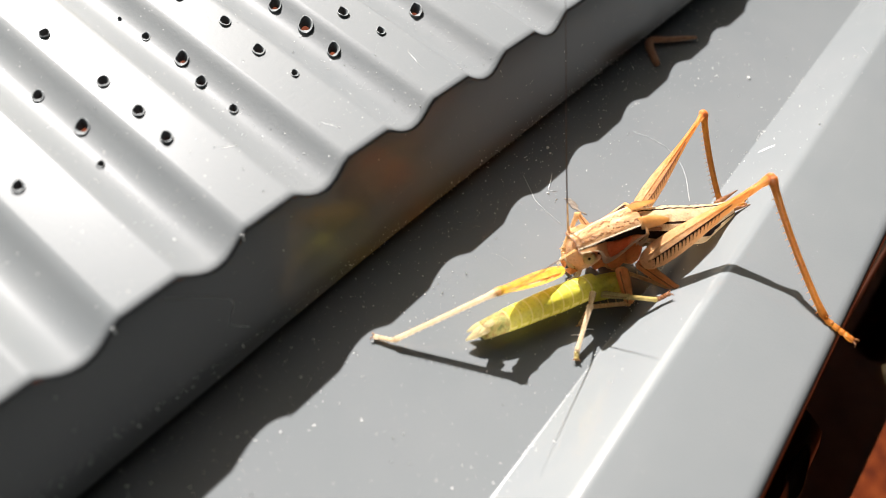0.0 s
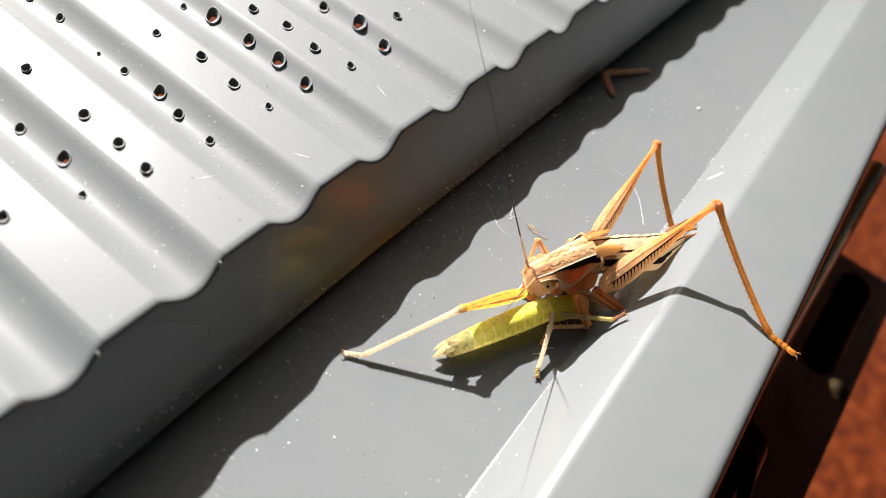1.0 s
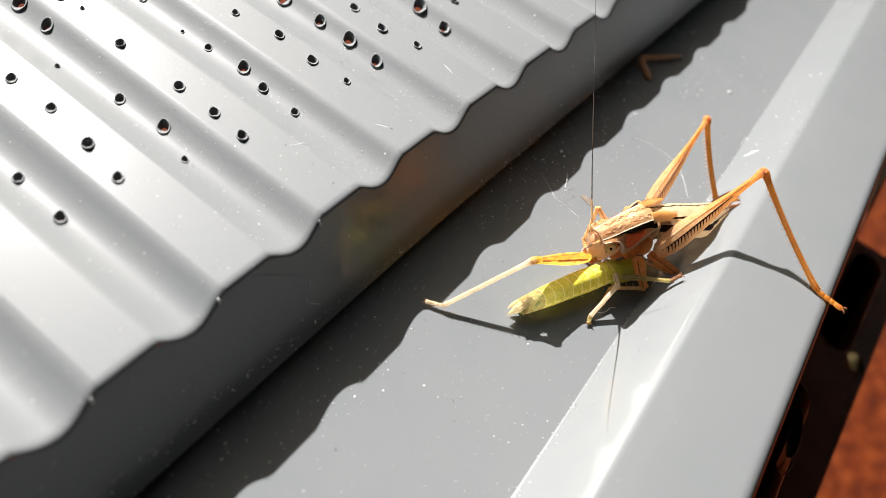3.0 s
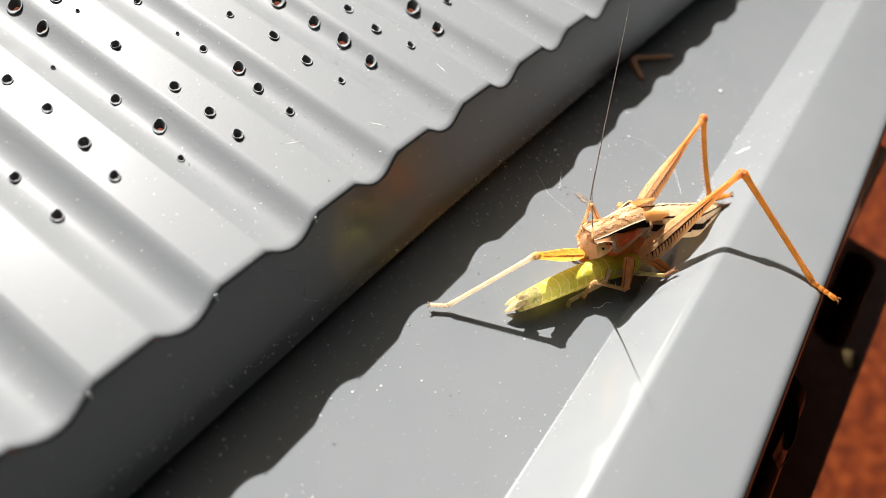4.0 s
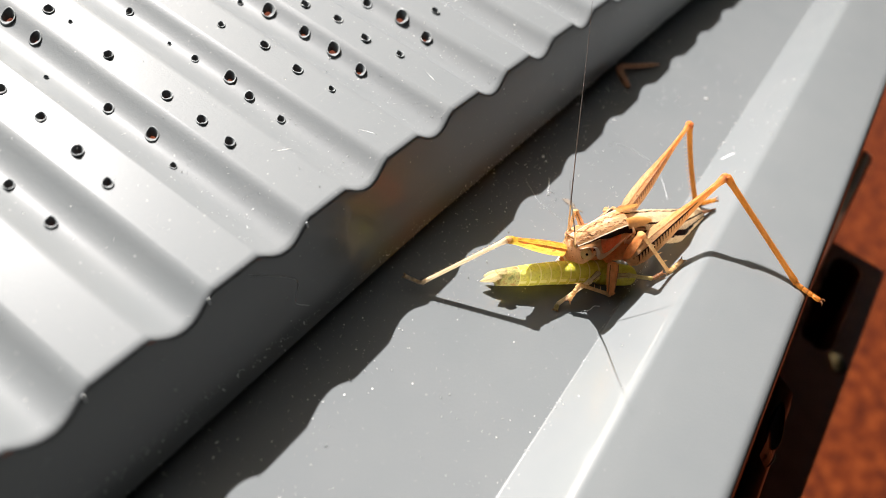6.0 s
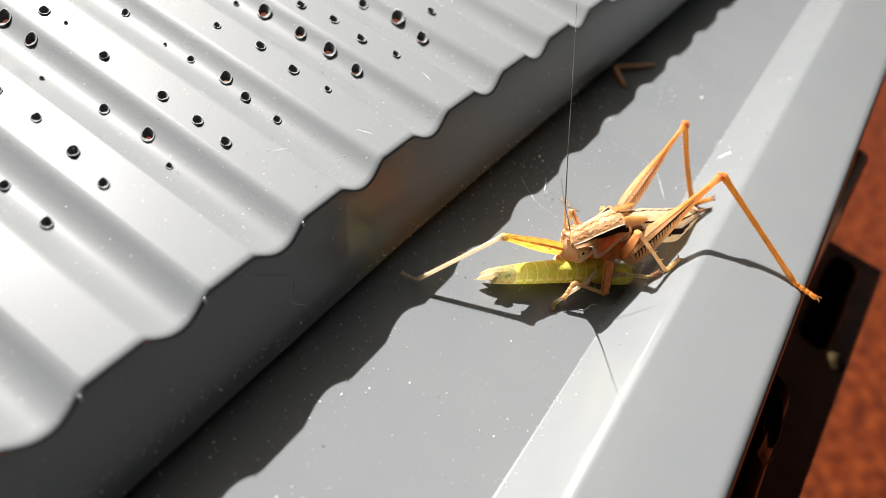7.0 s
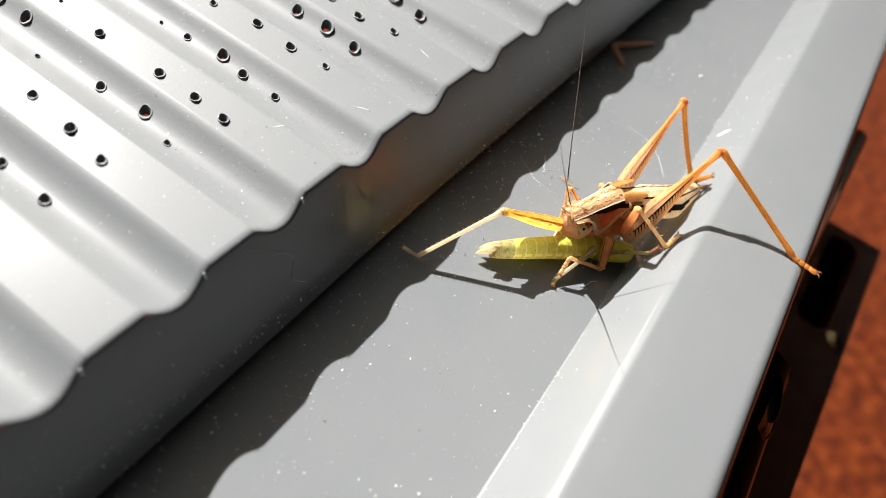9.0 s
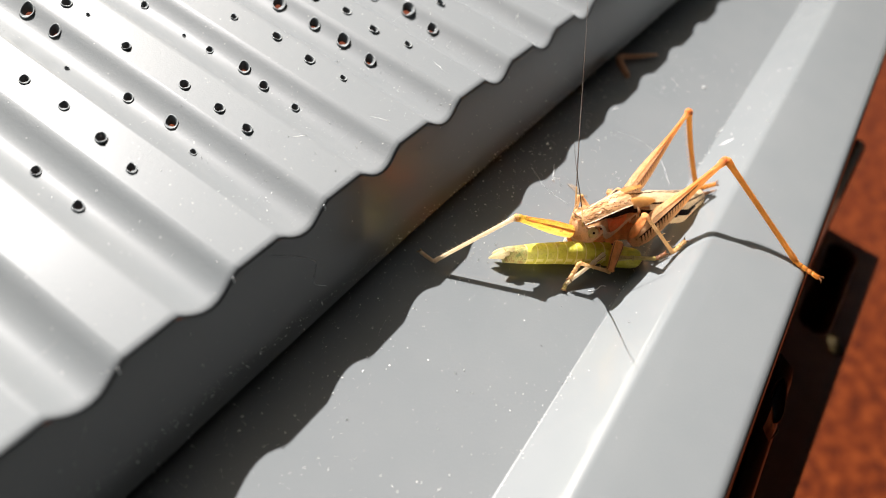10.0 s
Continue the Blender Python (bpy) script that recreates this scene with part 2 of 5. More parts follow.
def sheet(name, outline, label="", lean=0.0, mat=PLASTIC):
    """A long moulded strip: an outline of y and z drawn along x; lean slants it against the riser."""
    bm = bmesh.new()
    xs = [X0 + (X1 - X0) * i / 120 for i in range(121)]
    rows = [[bm.verts.new((x, y + warp(x) * min(1, max(0, 1 + (y + 0.1) / 1.75)) + lean * (x - 4.0) * min(1, max(0, (-y - 0.1) / 1.7)), z)) for x in xs] for y, z in outline]
    for r0, r1 in zip(rows, rows[1:]):
        for k in range(len(xs) - 1):
            bm.faces.new((r0[k], r0[k + 1], r1[k + 1], r1[k]))
    part(name, bm, mat, cover, label)


def riser():
    """The sloping wall that carries the corrugated edge; its top follows the troughs."""
    bm = bmesh.new()
    xs = [X0 + i * 0.05 for i in range((X1 - X0) * 20 + 1)]
    rows = []
    for u in (1.0, 0.75, 0.5, 0.25, 0.1, 0.0):
        rows.append([bm.verts.new((x, warp(x) + u * (front(x) - warp(x) + 0.001), u * (ribbed(x) - 0.032))) for x in xs])
    for r0, r1 in zip(rows, rows[1:]):
        for k in range(len(xs) - 1):
            bm.faces.new((r0[k], r0[k + 1], r1[k + 1], r1[k]))
    part("riser", bm, SATIN, cover, "smooth sloping riser under the corrugated edge")


corrugated_panel()
riser()
sheet("channel", fillet([(0.0, 0.0), (-1.85, 0.0), (-2.27, 0.42), (-2.5, 0.43)], (0.012, 0.06)), "smooth grey channel floor with a creased slope", 0.05)
sheet("lip", fillet([(-2.5, 0.43), (-3.24, 0.45), (-3.29, 0.1), (-3.285, 0.02)], (0.12, 0.03)), "raised rounded outer lip", 0.05)
sheet("skirt", [(-3.28, 0.03), (-3.3, -0.4), (-3.34, -1.1)], "dark brown skirt under the lip", 0.05, DARK)


def hole_rims():
    """Thin raised burrs round the punched holes, dished towards one side."""
    for x, y, r in HOLES:
        bm = bmesh.new()
        rnd = random.Random(int(x * 977 + y * 131))
        n, rings = 18, []
        tall, near, notch = 0.002 + r * rnd.uniform(0.14, 0.36), math.pi + rnd.uniform(-0.4, 0.4), rnd.uniform(0, 6)
        for k in range(n):
            a = math.tau * k / n
            side = 0.5 + 0.5 * math.cos(a - near)
            lift = tall * (0.8 + 0.4 * side + 0.3 * math.sin(3 * a + notch) * rnd.uniform(0.5, 1))
            flare = 1 + 0.06 * rnd.uniform(-1, 1)
            inner, deep = 0.92 - 0.5 * side ** 2, r * (0.3 - 0.16 * side)
            ring = []
            for out, up in ((1.22, -0.003), (1.15, lift * 0.7), (1.08 * flare, lift), (0.98 * flare, lift * 0.7), (inner, -deep), (inner * 0.96, -deep - 0.05)):
                px, py = hole_edge(x, y, r, a, out)
                ring.append(bm.verts.new((px, py, ribbed(px) + up)))
            rings.append(ring)
        for k in range(n):
            for j in range(5):
                bm.faces.new((rings[k][j], rings[(k + 1) % n][j], rings[(k + 1) % n][j + 1], rings[k][j + 1]))
        part("hole_rim", bm, SCUFFED, cover)


hole_rims()


# ---- what lies below ----
def floor_sheet():
    bm = bmesh.new()
    for x in (-400, 400):
        for y in (-400, 400):
            bm.verts.new((x, y, -40))
    v = list(bm.verts)
    bm.faces.new((v[0], v[2], v[3], v[1]))
    tagged(part("floor", bm, CLAY), "mottled orange-red terracotta floor in the sun", "floor", kind="structure")


floor_sheet()


def dark_frame():
    """The dark moulded frame under the cover's rim, with an oblong slot."""
    frame_thing = thing("base_frame", "dark brown plastic frame with a slot and bronze ledge", "frame")
    bm = bmesh.new()
    from mathutils import geometry
    y0, y1, z0, xe = -3.2, -4.87, -2.9, 11.0
    co = [Vector((X0, y0)), Vector((xe, y0)), Vector((xe, y1)), Vector((X0, y1))]
    edges = [(0, 1), (1, 2), (2, 3), (3, 0)]
    slots = [(9.55, -4.3, 0.95, 0.26)]
    for x, y, half, r in slots:
        n0, ring = len(co), []
        for k in range(9):
            a = math.pi / 2 + math.pi * k / 8
            ring.append((x - half + r * math.cos(a), y + r * math.sin(a)))
        for k in range(9):
            a = -math.pi / 2 + math.pi * k / 8
            ring.append((x + half + r * math.cos(a), y + r * math.sin(a)))
        co += [Vector(p) for p in ring]
        edges += [(n0 + k, n0 + (k + 1) % 18) for k in range(18)]
    vs, _, fs, *_ = geometry.delaunay_2d_cdt(co, edges, [], 0, 1e-6)
    fs = [f for f in fs if not any(abs(sum(vs[i].x for i in f) / 3 - x) < half + r and abs(sum(vs[i].y for i in f) / 3 - y) < r * 0.95 and all(abs(vs[i].y - y) <= r + 1e-4 for i in f) for x, y, half, r in slots)]
    top = [bm.verts.new((p.x, p.y, z0)) for p in vs]
    low = [bm.verts.new((p.x, p.y, z0 - 0.5)) for p in vs]
    seen = set()
    for f in fs:
        bm.faces.new([top[i] for i in f])
        bm.faces.new([low[i] for i in reversed(f)])
        seen |= set(zip(f, f[1:] + f[:1]))
    for a, b in seen:
        if (b, a) not in seen:
            bm.faces.new((top[b], top[a], low[a], low[b]))
    part("flange", bm, DARK, frame_thing, smooth=False)
    for x, y, half, r in slots:
        bm = bmesh.new()
        bmesh.ops.create_cube(bm, size=1, matrix=Matrix.Translation((x, y, z0 - 1.0)) @ Matrix.Diagonal((2 * (half + r) + 0.3, 2 * r + 0.3, 0.9, 1)))
        bmesh.ops.delete(bm, geom=[f for f in bm.faces if f.normal.z > 0.5], context="FACES_ONLY")
        part("slot_pocket", bm, DARK, frame_thing, smooth=False)
    bm = bmesh.new()
    tube(bm, [(X0, -3.42, -1.35), (xe, -3.42, -1.35)], [0.16, 0.16], 12)
    part("rail", bm, DARK, frame_thing)
    for x in (-5.0, 10.3):
        for y, top in ((-4.0, z0 - 0.5), (23.0, 0.56)):
            bm = bmesh.new()
            tube(bm, [(x, y, -40), (x, y, -39.5), (x, y, (top - 40) / 2), (x, y, top)], [0.8, 0.65, 0.6, 0.6], 8)
            part("leg", bm, DARK, frame_thing)
    # a pale worn lug beside the slot and bronze-coloured clips along the rim
    bm = bmesh.new()
    for v in bmesh.ops.create_cube(bm, size=1, matrix=Matrix.Translation((8.3, -4.68, z0 + 0.04)) @ Matrix.Rotation(0.5, 4, "Z") @ Matrix.Diagonal((0.3, 0.16, 0.1, 1)))["verts"]:
        v.co += Vector((0.05 * noise.noise(v.co), 0.05 * noise.noise(v.co * 2), 0))
    bmesh.ops.bevel(bm, geom=bm.edges[:], offset=0.03, segments=2, affect="EDGES")
    part("lug", bm, WORN, frame_thing, "worn pale lug beside the slot")
    # a ledge under the rim with a pointed pocket, a tan facet and a bent strip
    bm = bmesh.new()
    rows = [[bm.verts.new((x, y + 0.05 * (x - 4.0), z)) for x in (-6 + 0.318 * k for k in range(35))] for y, z in ((-3.28, -0.46), (-3.55, -0.53), (-3.72, -0.62), (-3.8, -0.8), (-3.84, -1.3))]
    for r0, r1 in zip(rows, rows[1:]):
        for k in range(34):
            bm.faces.new((r0[k], r0[k + 1], r1[k + 1], r1[k]))
    part("ledge", bm, DARK, frame_thing)
    lens = [Vector((4.2 + 0.3 * math.cos(a) + 0.02 * math.sin(a), -3.63 + 0.075 * math.sin(a) * (1 - 0.3 * math.cos(a)) + 0.05 * math.cos(a) * 0.6, -0.5)) for a in (math.tau * k / 24 for k in range(24))]
    bm = bmesh.new()
    tube(bm, [tuple(p) for p in lens + lens[:1]], [0.007] * 25, 6)
    part("pocket_rim", bm, BRONZE, frame_thing, "thin bronze rim of a pointed pocket")
    bm = bmesh.new()
    mid = sum(lens, Vector()) / 24
    rings = [[bm.verts.new(mid + (p - mid) * f + Vector((0, 0, dz))) for p in lens] for f, dz in ((1, 0), (0.8, -0.015), (0.4, -0.022))]
    for r0, r1 in zip(rings, rings[1:]):
        for k in range(24):
            bm.faces.new((r0[k], r0[(k + 1) % 24], r1[(k + 1) % 24], r1[k]))
    bm.faces.new(rings[-1])
    part("pocket", bm, RUST, frame_thing, "reddish brown hollow of the pocket")
    bm = bmesh.new()
    rows = [[bm.verts.new((3.64 + 0.33 * u + 0.07 * v * (1 - 2 * u), -3.565 - 0.145 * v, -0.37 - 0.19 * v + 0.02 * math.sin(3 * u))) for u in (k / 8 for k in range(9))] for v in (0, 0.3, 0.6, 0.85, 1)]
    for r0, r1 in zip(rows, rows[1:]):
        for k in range(8):
            bm.faces.new((r0[k], r1[k], r1[k + 1], r0[k + 1]))
    bmesh.ops.solidify(bm, geom=bm.faces[:], thickness=0.02)
    bmesh.ops.recalc_face_normals(bm, faces=bm.faces[:])
    part("facet", bm, BRONZE, frame_thing, "tan bronze facet of the ledge", smooth=False)
    # a thin pale tube along the facet's lower edge
    bm = bmesh.new()
    tube(bm, [(3.7, -3.7, -0.5), (3.77, -3.715, -0.49), (3.84, -3.722, -0.49), (3.9, -3.71, -0.5)], [0.004, 0.01, 0.01, 0.004], 8)
    part("facet_edge", bm, WORN, frame_thing, "pale edge of the facet")
    bm = bmesh.new()
    rows = []
    for k in range(25):
        x = 0.8 + 2.8 * k / 24
        wide = 0.05 * min(1, (24 - k) / 8 + 0.15)
        rows.append([bm.verts.new((x, -3.545 + 0.03 * (x - 3.4) - wide * q + 0.03, -0.41 - 0.1 * q + 0.01 * noise.noise((x * 2, q, 0)))) for q in (0, 0.5, 1)])
    for r0, r1 in zip(rows, rows[1:]):
        for k in range(2):
            bm.faces.new((r0[k], r0[k + 1], r1[k + 1], r1[k]))
    bmesh.ops.solidify(bm, geom=bm.faces[:], thickness=0.012)
    part("bent_strip", bm, BRONZE, frame_thing, "narrow bronze strip along the ledge")


dark_frame()


# ---- unseen walls and roof, added to bounce light and hold back sky ----
def wall(name, corners, label):
    bm = bmesh.new()
    bm.faces.new([bm.verts.new(c) for c in corners])
    bmesh.ops.solidify(bm, geom=bm.faces[:], thickness=12)
    tagged(part(name, bm, UNSEEN_SCREEN, smooth=False), label, "wall", kind="structure")


wall("bounce_wall_south", [(-300, -100, -40), (300, -100, -40), (300, -100, 230), (-300, -100, 230)], "unseen plain wall added to bounce warm light")
wall("bounce_wall_west", [(-260, -100, -40), (-260, 320, -40), (-260, 320, 230), (-260, -100, 230)], "unseen plain wall added to bounce warm light")
wall("bounce_wall_east", [(330, -100, -40), (330, 330, -40), (330, 330, 230), (330, -100, 230)], "unseen plain wall added to bounce warm light")
# added overhead, out of view; how far it reaches sets the shade's depth
wall("sky_blocker", [(-260, -100, 230), (330, -100, 230), (330, 122, 230), (-260, 122, 230)], "unseen plain sheet added overhead to block the sky")


# ---- the insects ----
TONE = (0.77, 0.62, 0.475)


def toned(c):
    return tuple(v * w for v, w in zip(c, TONE))


def chitin(name, stops, scale=9.0, rough=0.42, spots=None, soft=0.25, squash=(1, 1, 1), tip=None, grit=0.38):
    """Insect skin: mottled between the given colours, finely grained, a little translucent, pitted. tip: a colour that it takes on along its length, from and to (cm)."""
    stops = [(a, toned(c)) for a, c in stops]
    mat, tree, node = shader(name, stops[-1][1], rough * 0.85, 0.55)
    p = place_of(tree, 1.0, squash)
    col = ramp_of(tree, noise_of(tree, p, scale, 6, 0.68), *stops)
    # fine grain: dark pores and pale scales
    pores = ramp_of(tree, noise_of(tree, p, scale * 4.5, 4, 0.7), (0.4, (1, 1, 1)), (0.5, (0, 0, 0)))
    col = mix_of(tree, mix_of(tree, 1.0, pores, (grit, grit, grit), "MULTIPLY"), col, mix_of(tree, 1.0, col, (0.4, 0.24, 0.13), "MULTIPLY"))
    pale = ramp_of(tree, noise_of(tree, p, scale * 6.0, 3, 0.6), (0.58, (0, 0, 0)), (0.7, (1, 1, 1)))
    col = mix_of(tree, mix_of(tree, 1.0, pale, (grit * 0.3, grit * 0.3, grit * 0.3), "MULTIPLY"), col, mix_of(tree, 0.4, col, (0.7, 0.62, 0.48)))
    if spots:
        dots = add(tree, "ShaderNodeTexVoronoi", Scale=spots[1])
        tree.links.new(p, dots.inputs["Vector"])
        mask = ramp_of(tree, dots.outputs["Distance"], (spots[2] * 0.7, (1, 1, 1)), (spots[2], (0, 0, 0)))
        thin = ramp_of(tree, noise_of(tree, p, spots[1] * 0.35, 2), (0.46, (0, 0, 0)), (0.54, (1, 1, 1)))
        col = mix_of(tree, mix_of(tree, 1.0, mask, thin, "MULTIPLY"), col, toned(spots[0]))
    if tip:
        parts_of = tree.nodes.new("ShaderNodeSeparateXYZ")
        tree.links.new(place_of(tree), parts_of.inputs[0])
        reach = tree.nodes.new("ShaderNodeMapRange")
        reach.inputs["From Min"].default_value, reach.inputs["From Max"].default_value = tip[1], tip[2]
        tree.links.new(parts_of.outputs["X"], reach.inputs["Value"])
        col = mix_of(tree, reach.outputs[0], col, mix_of(tree, 0.75, col, toned(tip[0])))
    tree.links.new(col, node.inputs["Base Color"])
    bump_of(tree, node, noise_of(tree, p, 22, 6, 0.75), 1.0, 0.00022)
    if soft:
        # thin horn that lets the sun shine through
        glow = tree.nodes.new("ShaderNodeBsdfTranslucent")
        wall_of = add(tree, "ShaderNodeGamma", Gamma=0.38)
        tree.links.new(col, wall_of.inputs["Color"])
        tree.links.new(wall_of.outputs[0], glow.inputs["Color"])
        both = tree.nodes.new("ShaderNodeMixShader")
        both.inputs[0].default_value = min(0.66, 0.2 + soft * 1.1)
        tree.links.new(node.outputs[0], both.inputs[1])
        tree.links.new(glow.outputs[0], both.inputs[2])
        tree.links.new(both.outputs[0], tree.nodes["Material Output"].inputs["Surface"])
    return mat


SKIN_HEAD = chitin("skin_head", [(0.3, (0.72, 0.42, 0.2)), (0.5, (0.94, 0.64, 0.38)), (0.7, (1.06, 0.84, 0.58))], 8, 0.32, ((0.36, 0.15, 0.05), 26.0, 0.2), soft=0.4, grit=0.4)
SKIN_DISC = chitin("skin_disc", [(0.3, (0.5, 0.26, 0.1)), (0.47, (0.82, 0.56, 0.32)), (0.64, (1.1, 0.92, 0.66))], 8, 0.28, ((0.16, 0.07, 0.03), 34.0, 0.26), soft=0.25, squash=(0.45, 1, 1), grit=0.5)
SKIN_RED = chitin("skin_red", [(0.3, (0.95, 0.18, 0.06)), (0.5, (1.32, 0.42, 0.17)), (0.72, (1.35, 0.62, 0.34))], 9, 0.32, soft=0.45, grit=0.2)
SKIN_BLACK = chitin("skin_black", [(0.3, (0.008, 0.005, 0.004)), (0.7, (0.035, 0.014, 0.009))], 14, 0.75, soft=0.0, grit=0.0)
SKIN_BLACK.node_tree.nodes["Principled BSDF"].inputs["Specular IOR Level"].default_value = 0.06
SKIN_PALE = chitin("skin_pale", [(0.3, (1.15, 1.15, 1.0)), (0.65, (1.3, 1.42, 1.4))], 12, 0.3, soft=0.45, grit=0.12)
SKIN_LOBE = chitin("skin_lobe", [(0.3, (0.7, 0.4, 0.16)), (0.65, (1.05, 0.72, 0.4))], 12, soft=0.5, grit=0.25)
SKIN_OCHRE = chitin("skin_ochre", [(0.3, (0.6, 0.28, 0.06)), (0.7, (0.92, 0.56, 0.2))], 6, 0.2, soft=0.4, grit=0.2)
SKIN_BELLY = chitin("skin_belly", [(0.3, (0.72, 0.58, 0.3)), (0.55, (0.95, 0.82, 0.52)), (0.75, (1.1, 0.98, 0.7))], 10, 0.36, ((0.3, 0.18, 0.08), 24.0, 0.2), soft=0.45, grit=0.25)
SKIN_BACK = chitin("skin_back", [(0.3, (0.66, 0.5, 0.28)), (0.5, (0.98, 0.87, 0.64)), (0.7, (1.15, 1.08, 0.9))], 11, 0.38, ((0.14, 0.07, 0.03), 22.0, 0.2), soft=0.3, grit=0.45)
SKIN_BROWN = chitin("skin_brown", [(0.3, (0.16, 0.06, 0.022)), (0.55, (0.34, 0.15, 0.055)), (0.75, (0.55, 0.3, 0.13))], 10)
SKIN_THIGH = chitin("skin_thigh", [(0.28, (0.66, 0.36, 0.13)), (0.5, (0.92, 0.58, 0.28)), (0.72, (1.05, 0.78, 0.48))], 10, 0.3, ((0.4, 0.17, 0.06), 22.0, 0.2), soft=0.4, squash=(0.6, 1, 1), tip=((0.95, 0.36, 0.03), 0.38, 0.85), grit=0.4)
SKIN_SHIN = chitin("skin_shin", [(0.3, (0.6, 0.2, 0.02)), (0.6, (0.86, 0.34, 0.035)), (0.8, (0.94, 0.46, 0.1))], 9, 0.36, soft=0.4)
SKIN_LEG = chitin("skin_leg", [(0.3, (0.62, 0.38, 0.14)), (0.55, (0.98, 0.7, 0.33)), (0.75, (1.15, 0.96, 0.6))], 11, 0.28, ((0.2, 0.08, 0.03), 20.0, 0.2), soft=0.35, grit=0.5)
SKIN_RUST = chitin("skin_rust", [(0.3, (0.7, 0.22, 0.05)), (0.55, (1.2, 0.5, 0.16)), (0.75, (1.3, 0.78, 0.38))], 8, 0.2, soft=0.5, grit=0.35, squash=(0.5, 1, 1))
SKIN_GREEN = chitin("skin_green", [(0.25, (0.7, 0.8, 0.06)), (0.5, (0.95, 1.06, 0.12)), (0.72, (1.1, 1.2, 0.36))], 8, 0.28, ((0.42, 0.46, 0.04), 18.0, 0.14), soft=0.18, grit=0.3)
SKIN_RIM = chitin("skin_rim", [(0.3, (1.0, 1.06, 0.3)), (0.7, (1.25, 1.3, 0.7))], 9, 0.34, soft=0.4, grit=0.15)
SKIN_MOSS = chitin("skin_moss", [(0.36, (0.12, 0.22, 0.07)), (0.5, (0.6, 0.68, 0.26)), (0.62, (0.4, 0.2, 0.07))], 16, 0.5, soft=0.3, grit=0.8)
SKIN_YELLOW = chitin("skin_yellow", [(0.3, (0.72, 0.46, 0.03)), (0.5, (1.0, 0.78, 0.08)), (0.72, (1.1, 0.96, 0.3))], 9, 0.3, ((0.3, 0.13, 0.03), 13.0, 0.28), soft=0.4, grit=0.5)
SKIN_BONE = chitin("skin_bone", [(0.3, (0.8, 0.7, 0.48)), (0.7, (1.15, 1.1, 0.92))], 12, 0.36, soft=0.35, grit=0.2)
SKIN_TAIL = chitin("skin_tail", [(0.3, (0.7, 0.72, 0.34)), (0.7, (0.95, 0.93, 0.66))], 12, 0.42, soft=0.4)
SKIN_OLIVE = chitin("skin_olive", [(0.3, (0.5, 0.48, 0.14)), (0.6, (0.72, 0.68, 0.28)), (0.8, (0.85, 0.78, 0.45))], 10, 0.4, soft=0.3)
EYE_SKIN = chitin("eye_skin", [(0.3, (0.9, 0.86, 0.4)), (0.7, (1.2, 1.15, 0.7))], 20, 0.08, grit=0.1)
FEELER = chitin("feeler_skin", [(0.3, (0.05, 0.028, 0.02)), (0.7, (0.14, 0.075, 0.045))], 20, 0.4, soft=0.0)


def ball(bm, centre, radii, turn=None, u=16, v=10):
    m = Matrix.Translation(centre) @ (turn or Matrix()) @ Matrix.Diagonal((*radii, 1))
    return bmesh.ops.create_uvsphere(bm, u_segments=u, v_segments=v, radius=1, matrix=m)["verts"]


def spike(bm, base, tip, r, sides=5):
    tube(bm, [base, Vector(base).lerp(Vector(tip), 0.5), tip], [r, r * 0.6, r * 0.08], sides)


# the big cricket stands with its nose towards -x; its own x runs forward, y to its left, z up
HOME = pose(0.0419, -0.0149, -0.0008, 0, 0, 156.4)
INTO = HOME.inverted()


def own(p):
    """A place in the world, in centimetres, as a place on the cricket, in centimetres."""
    return (INTO @ (Vector(p) * CM)) / CM


cricket = thing("bush_cricket", "tan and orange bush-cricket with striped sides feeding on a green grasshopper", "bush-cricket")
cricket.matrix_basis = HOME


def bend(x):
    return lerp_list([(-1.3, -0.06), (-0.8, 0.0), (-0.45, -0.045), (-0.12, -0.115), (0.4, -0.055), (0.7, -0.05)], max(-1.3, x))


HEAD_Y = bend(0.43)


def skull(x, y, z, out=0.0):
    """A place on the head, from a direction on the unit ball."""
    n = Vector((x, y, z)).normalized()
    x, y, z = n * (1 + out)
    low, high = max(0.0, -z), max(0.0, z)
    y *= 1 - 0.22 * low ** 1.5 - 0.1 * high ** 2
    x = x * (1 - 0.2 * low) * (0.9 if x > 0 else 1.0) + 0.3 * low - 0.3 * high ** 1.5
    # ridge down the middle of the face, furrow under the eye, bulge round the eyes
    face = max(0.0, x)
    x += face * (0.1 * math.exp(-(y / 0.16) ** 2) * (0.4 + high) - 0.09 * math.exp(-((abs(y) - 0.5) / 0.12) ** 2) * low)
    y += math.copysign(0.06 * math.exp(-((z - 0.25) / 0.3) ** 2) * abs(y), y)
    return Vector((0.42 + 0.15 * x, HEAD_Y + 0.15 * y, 0.45 + (0.15 if z > 0 else 0.235) * z))


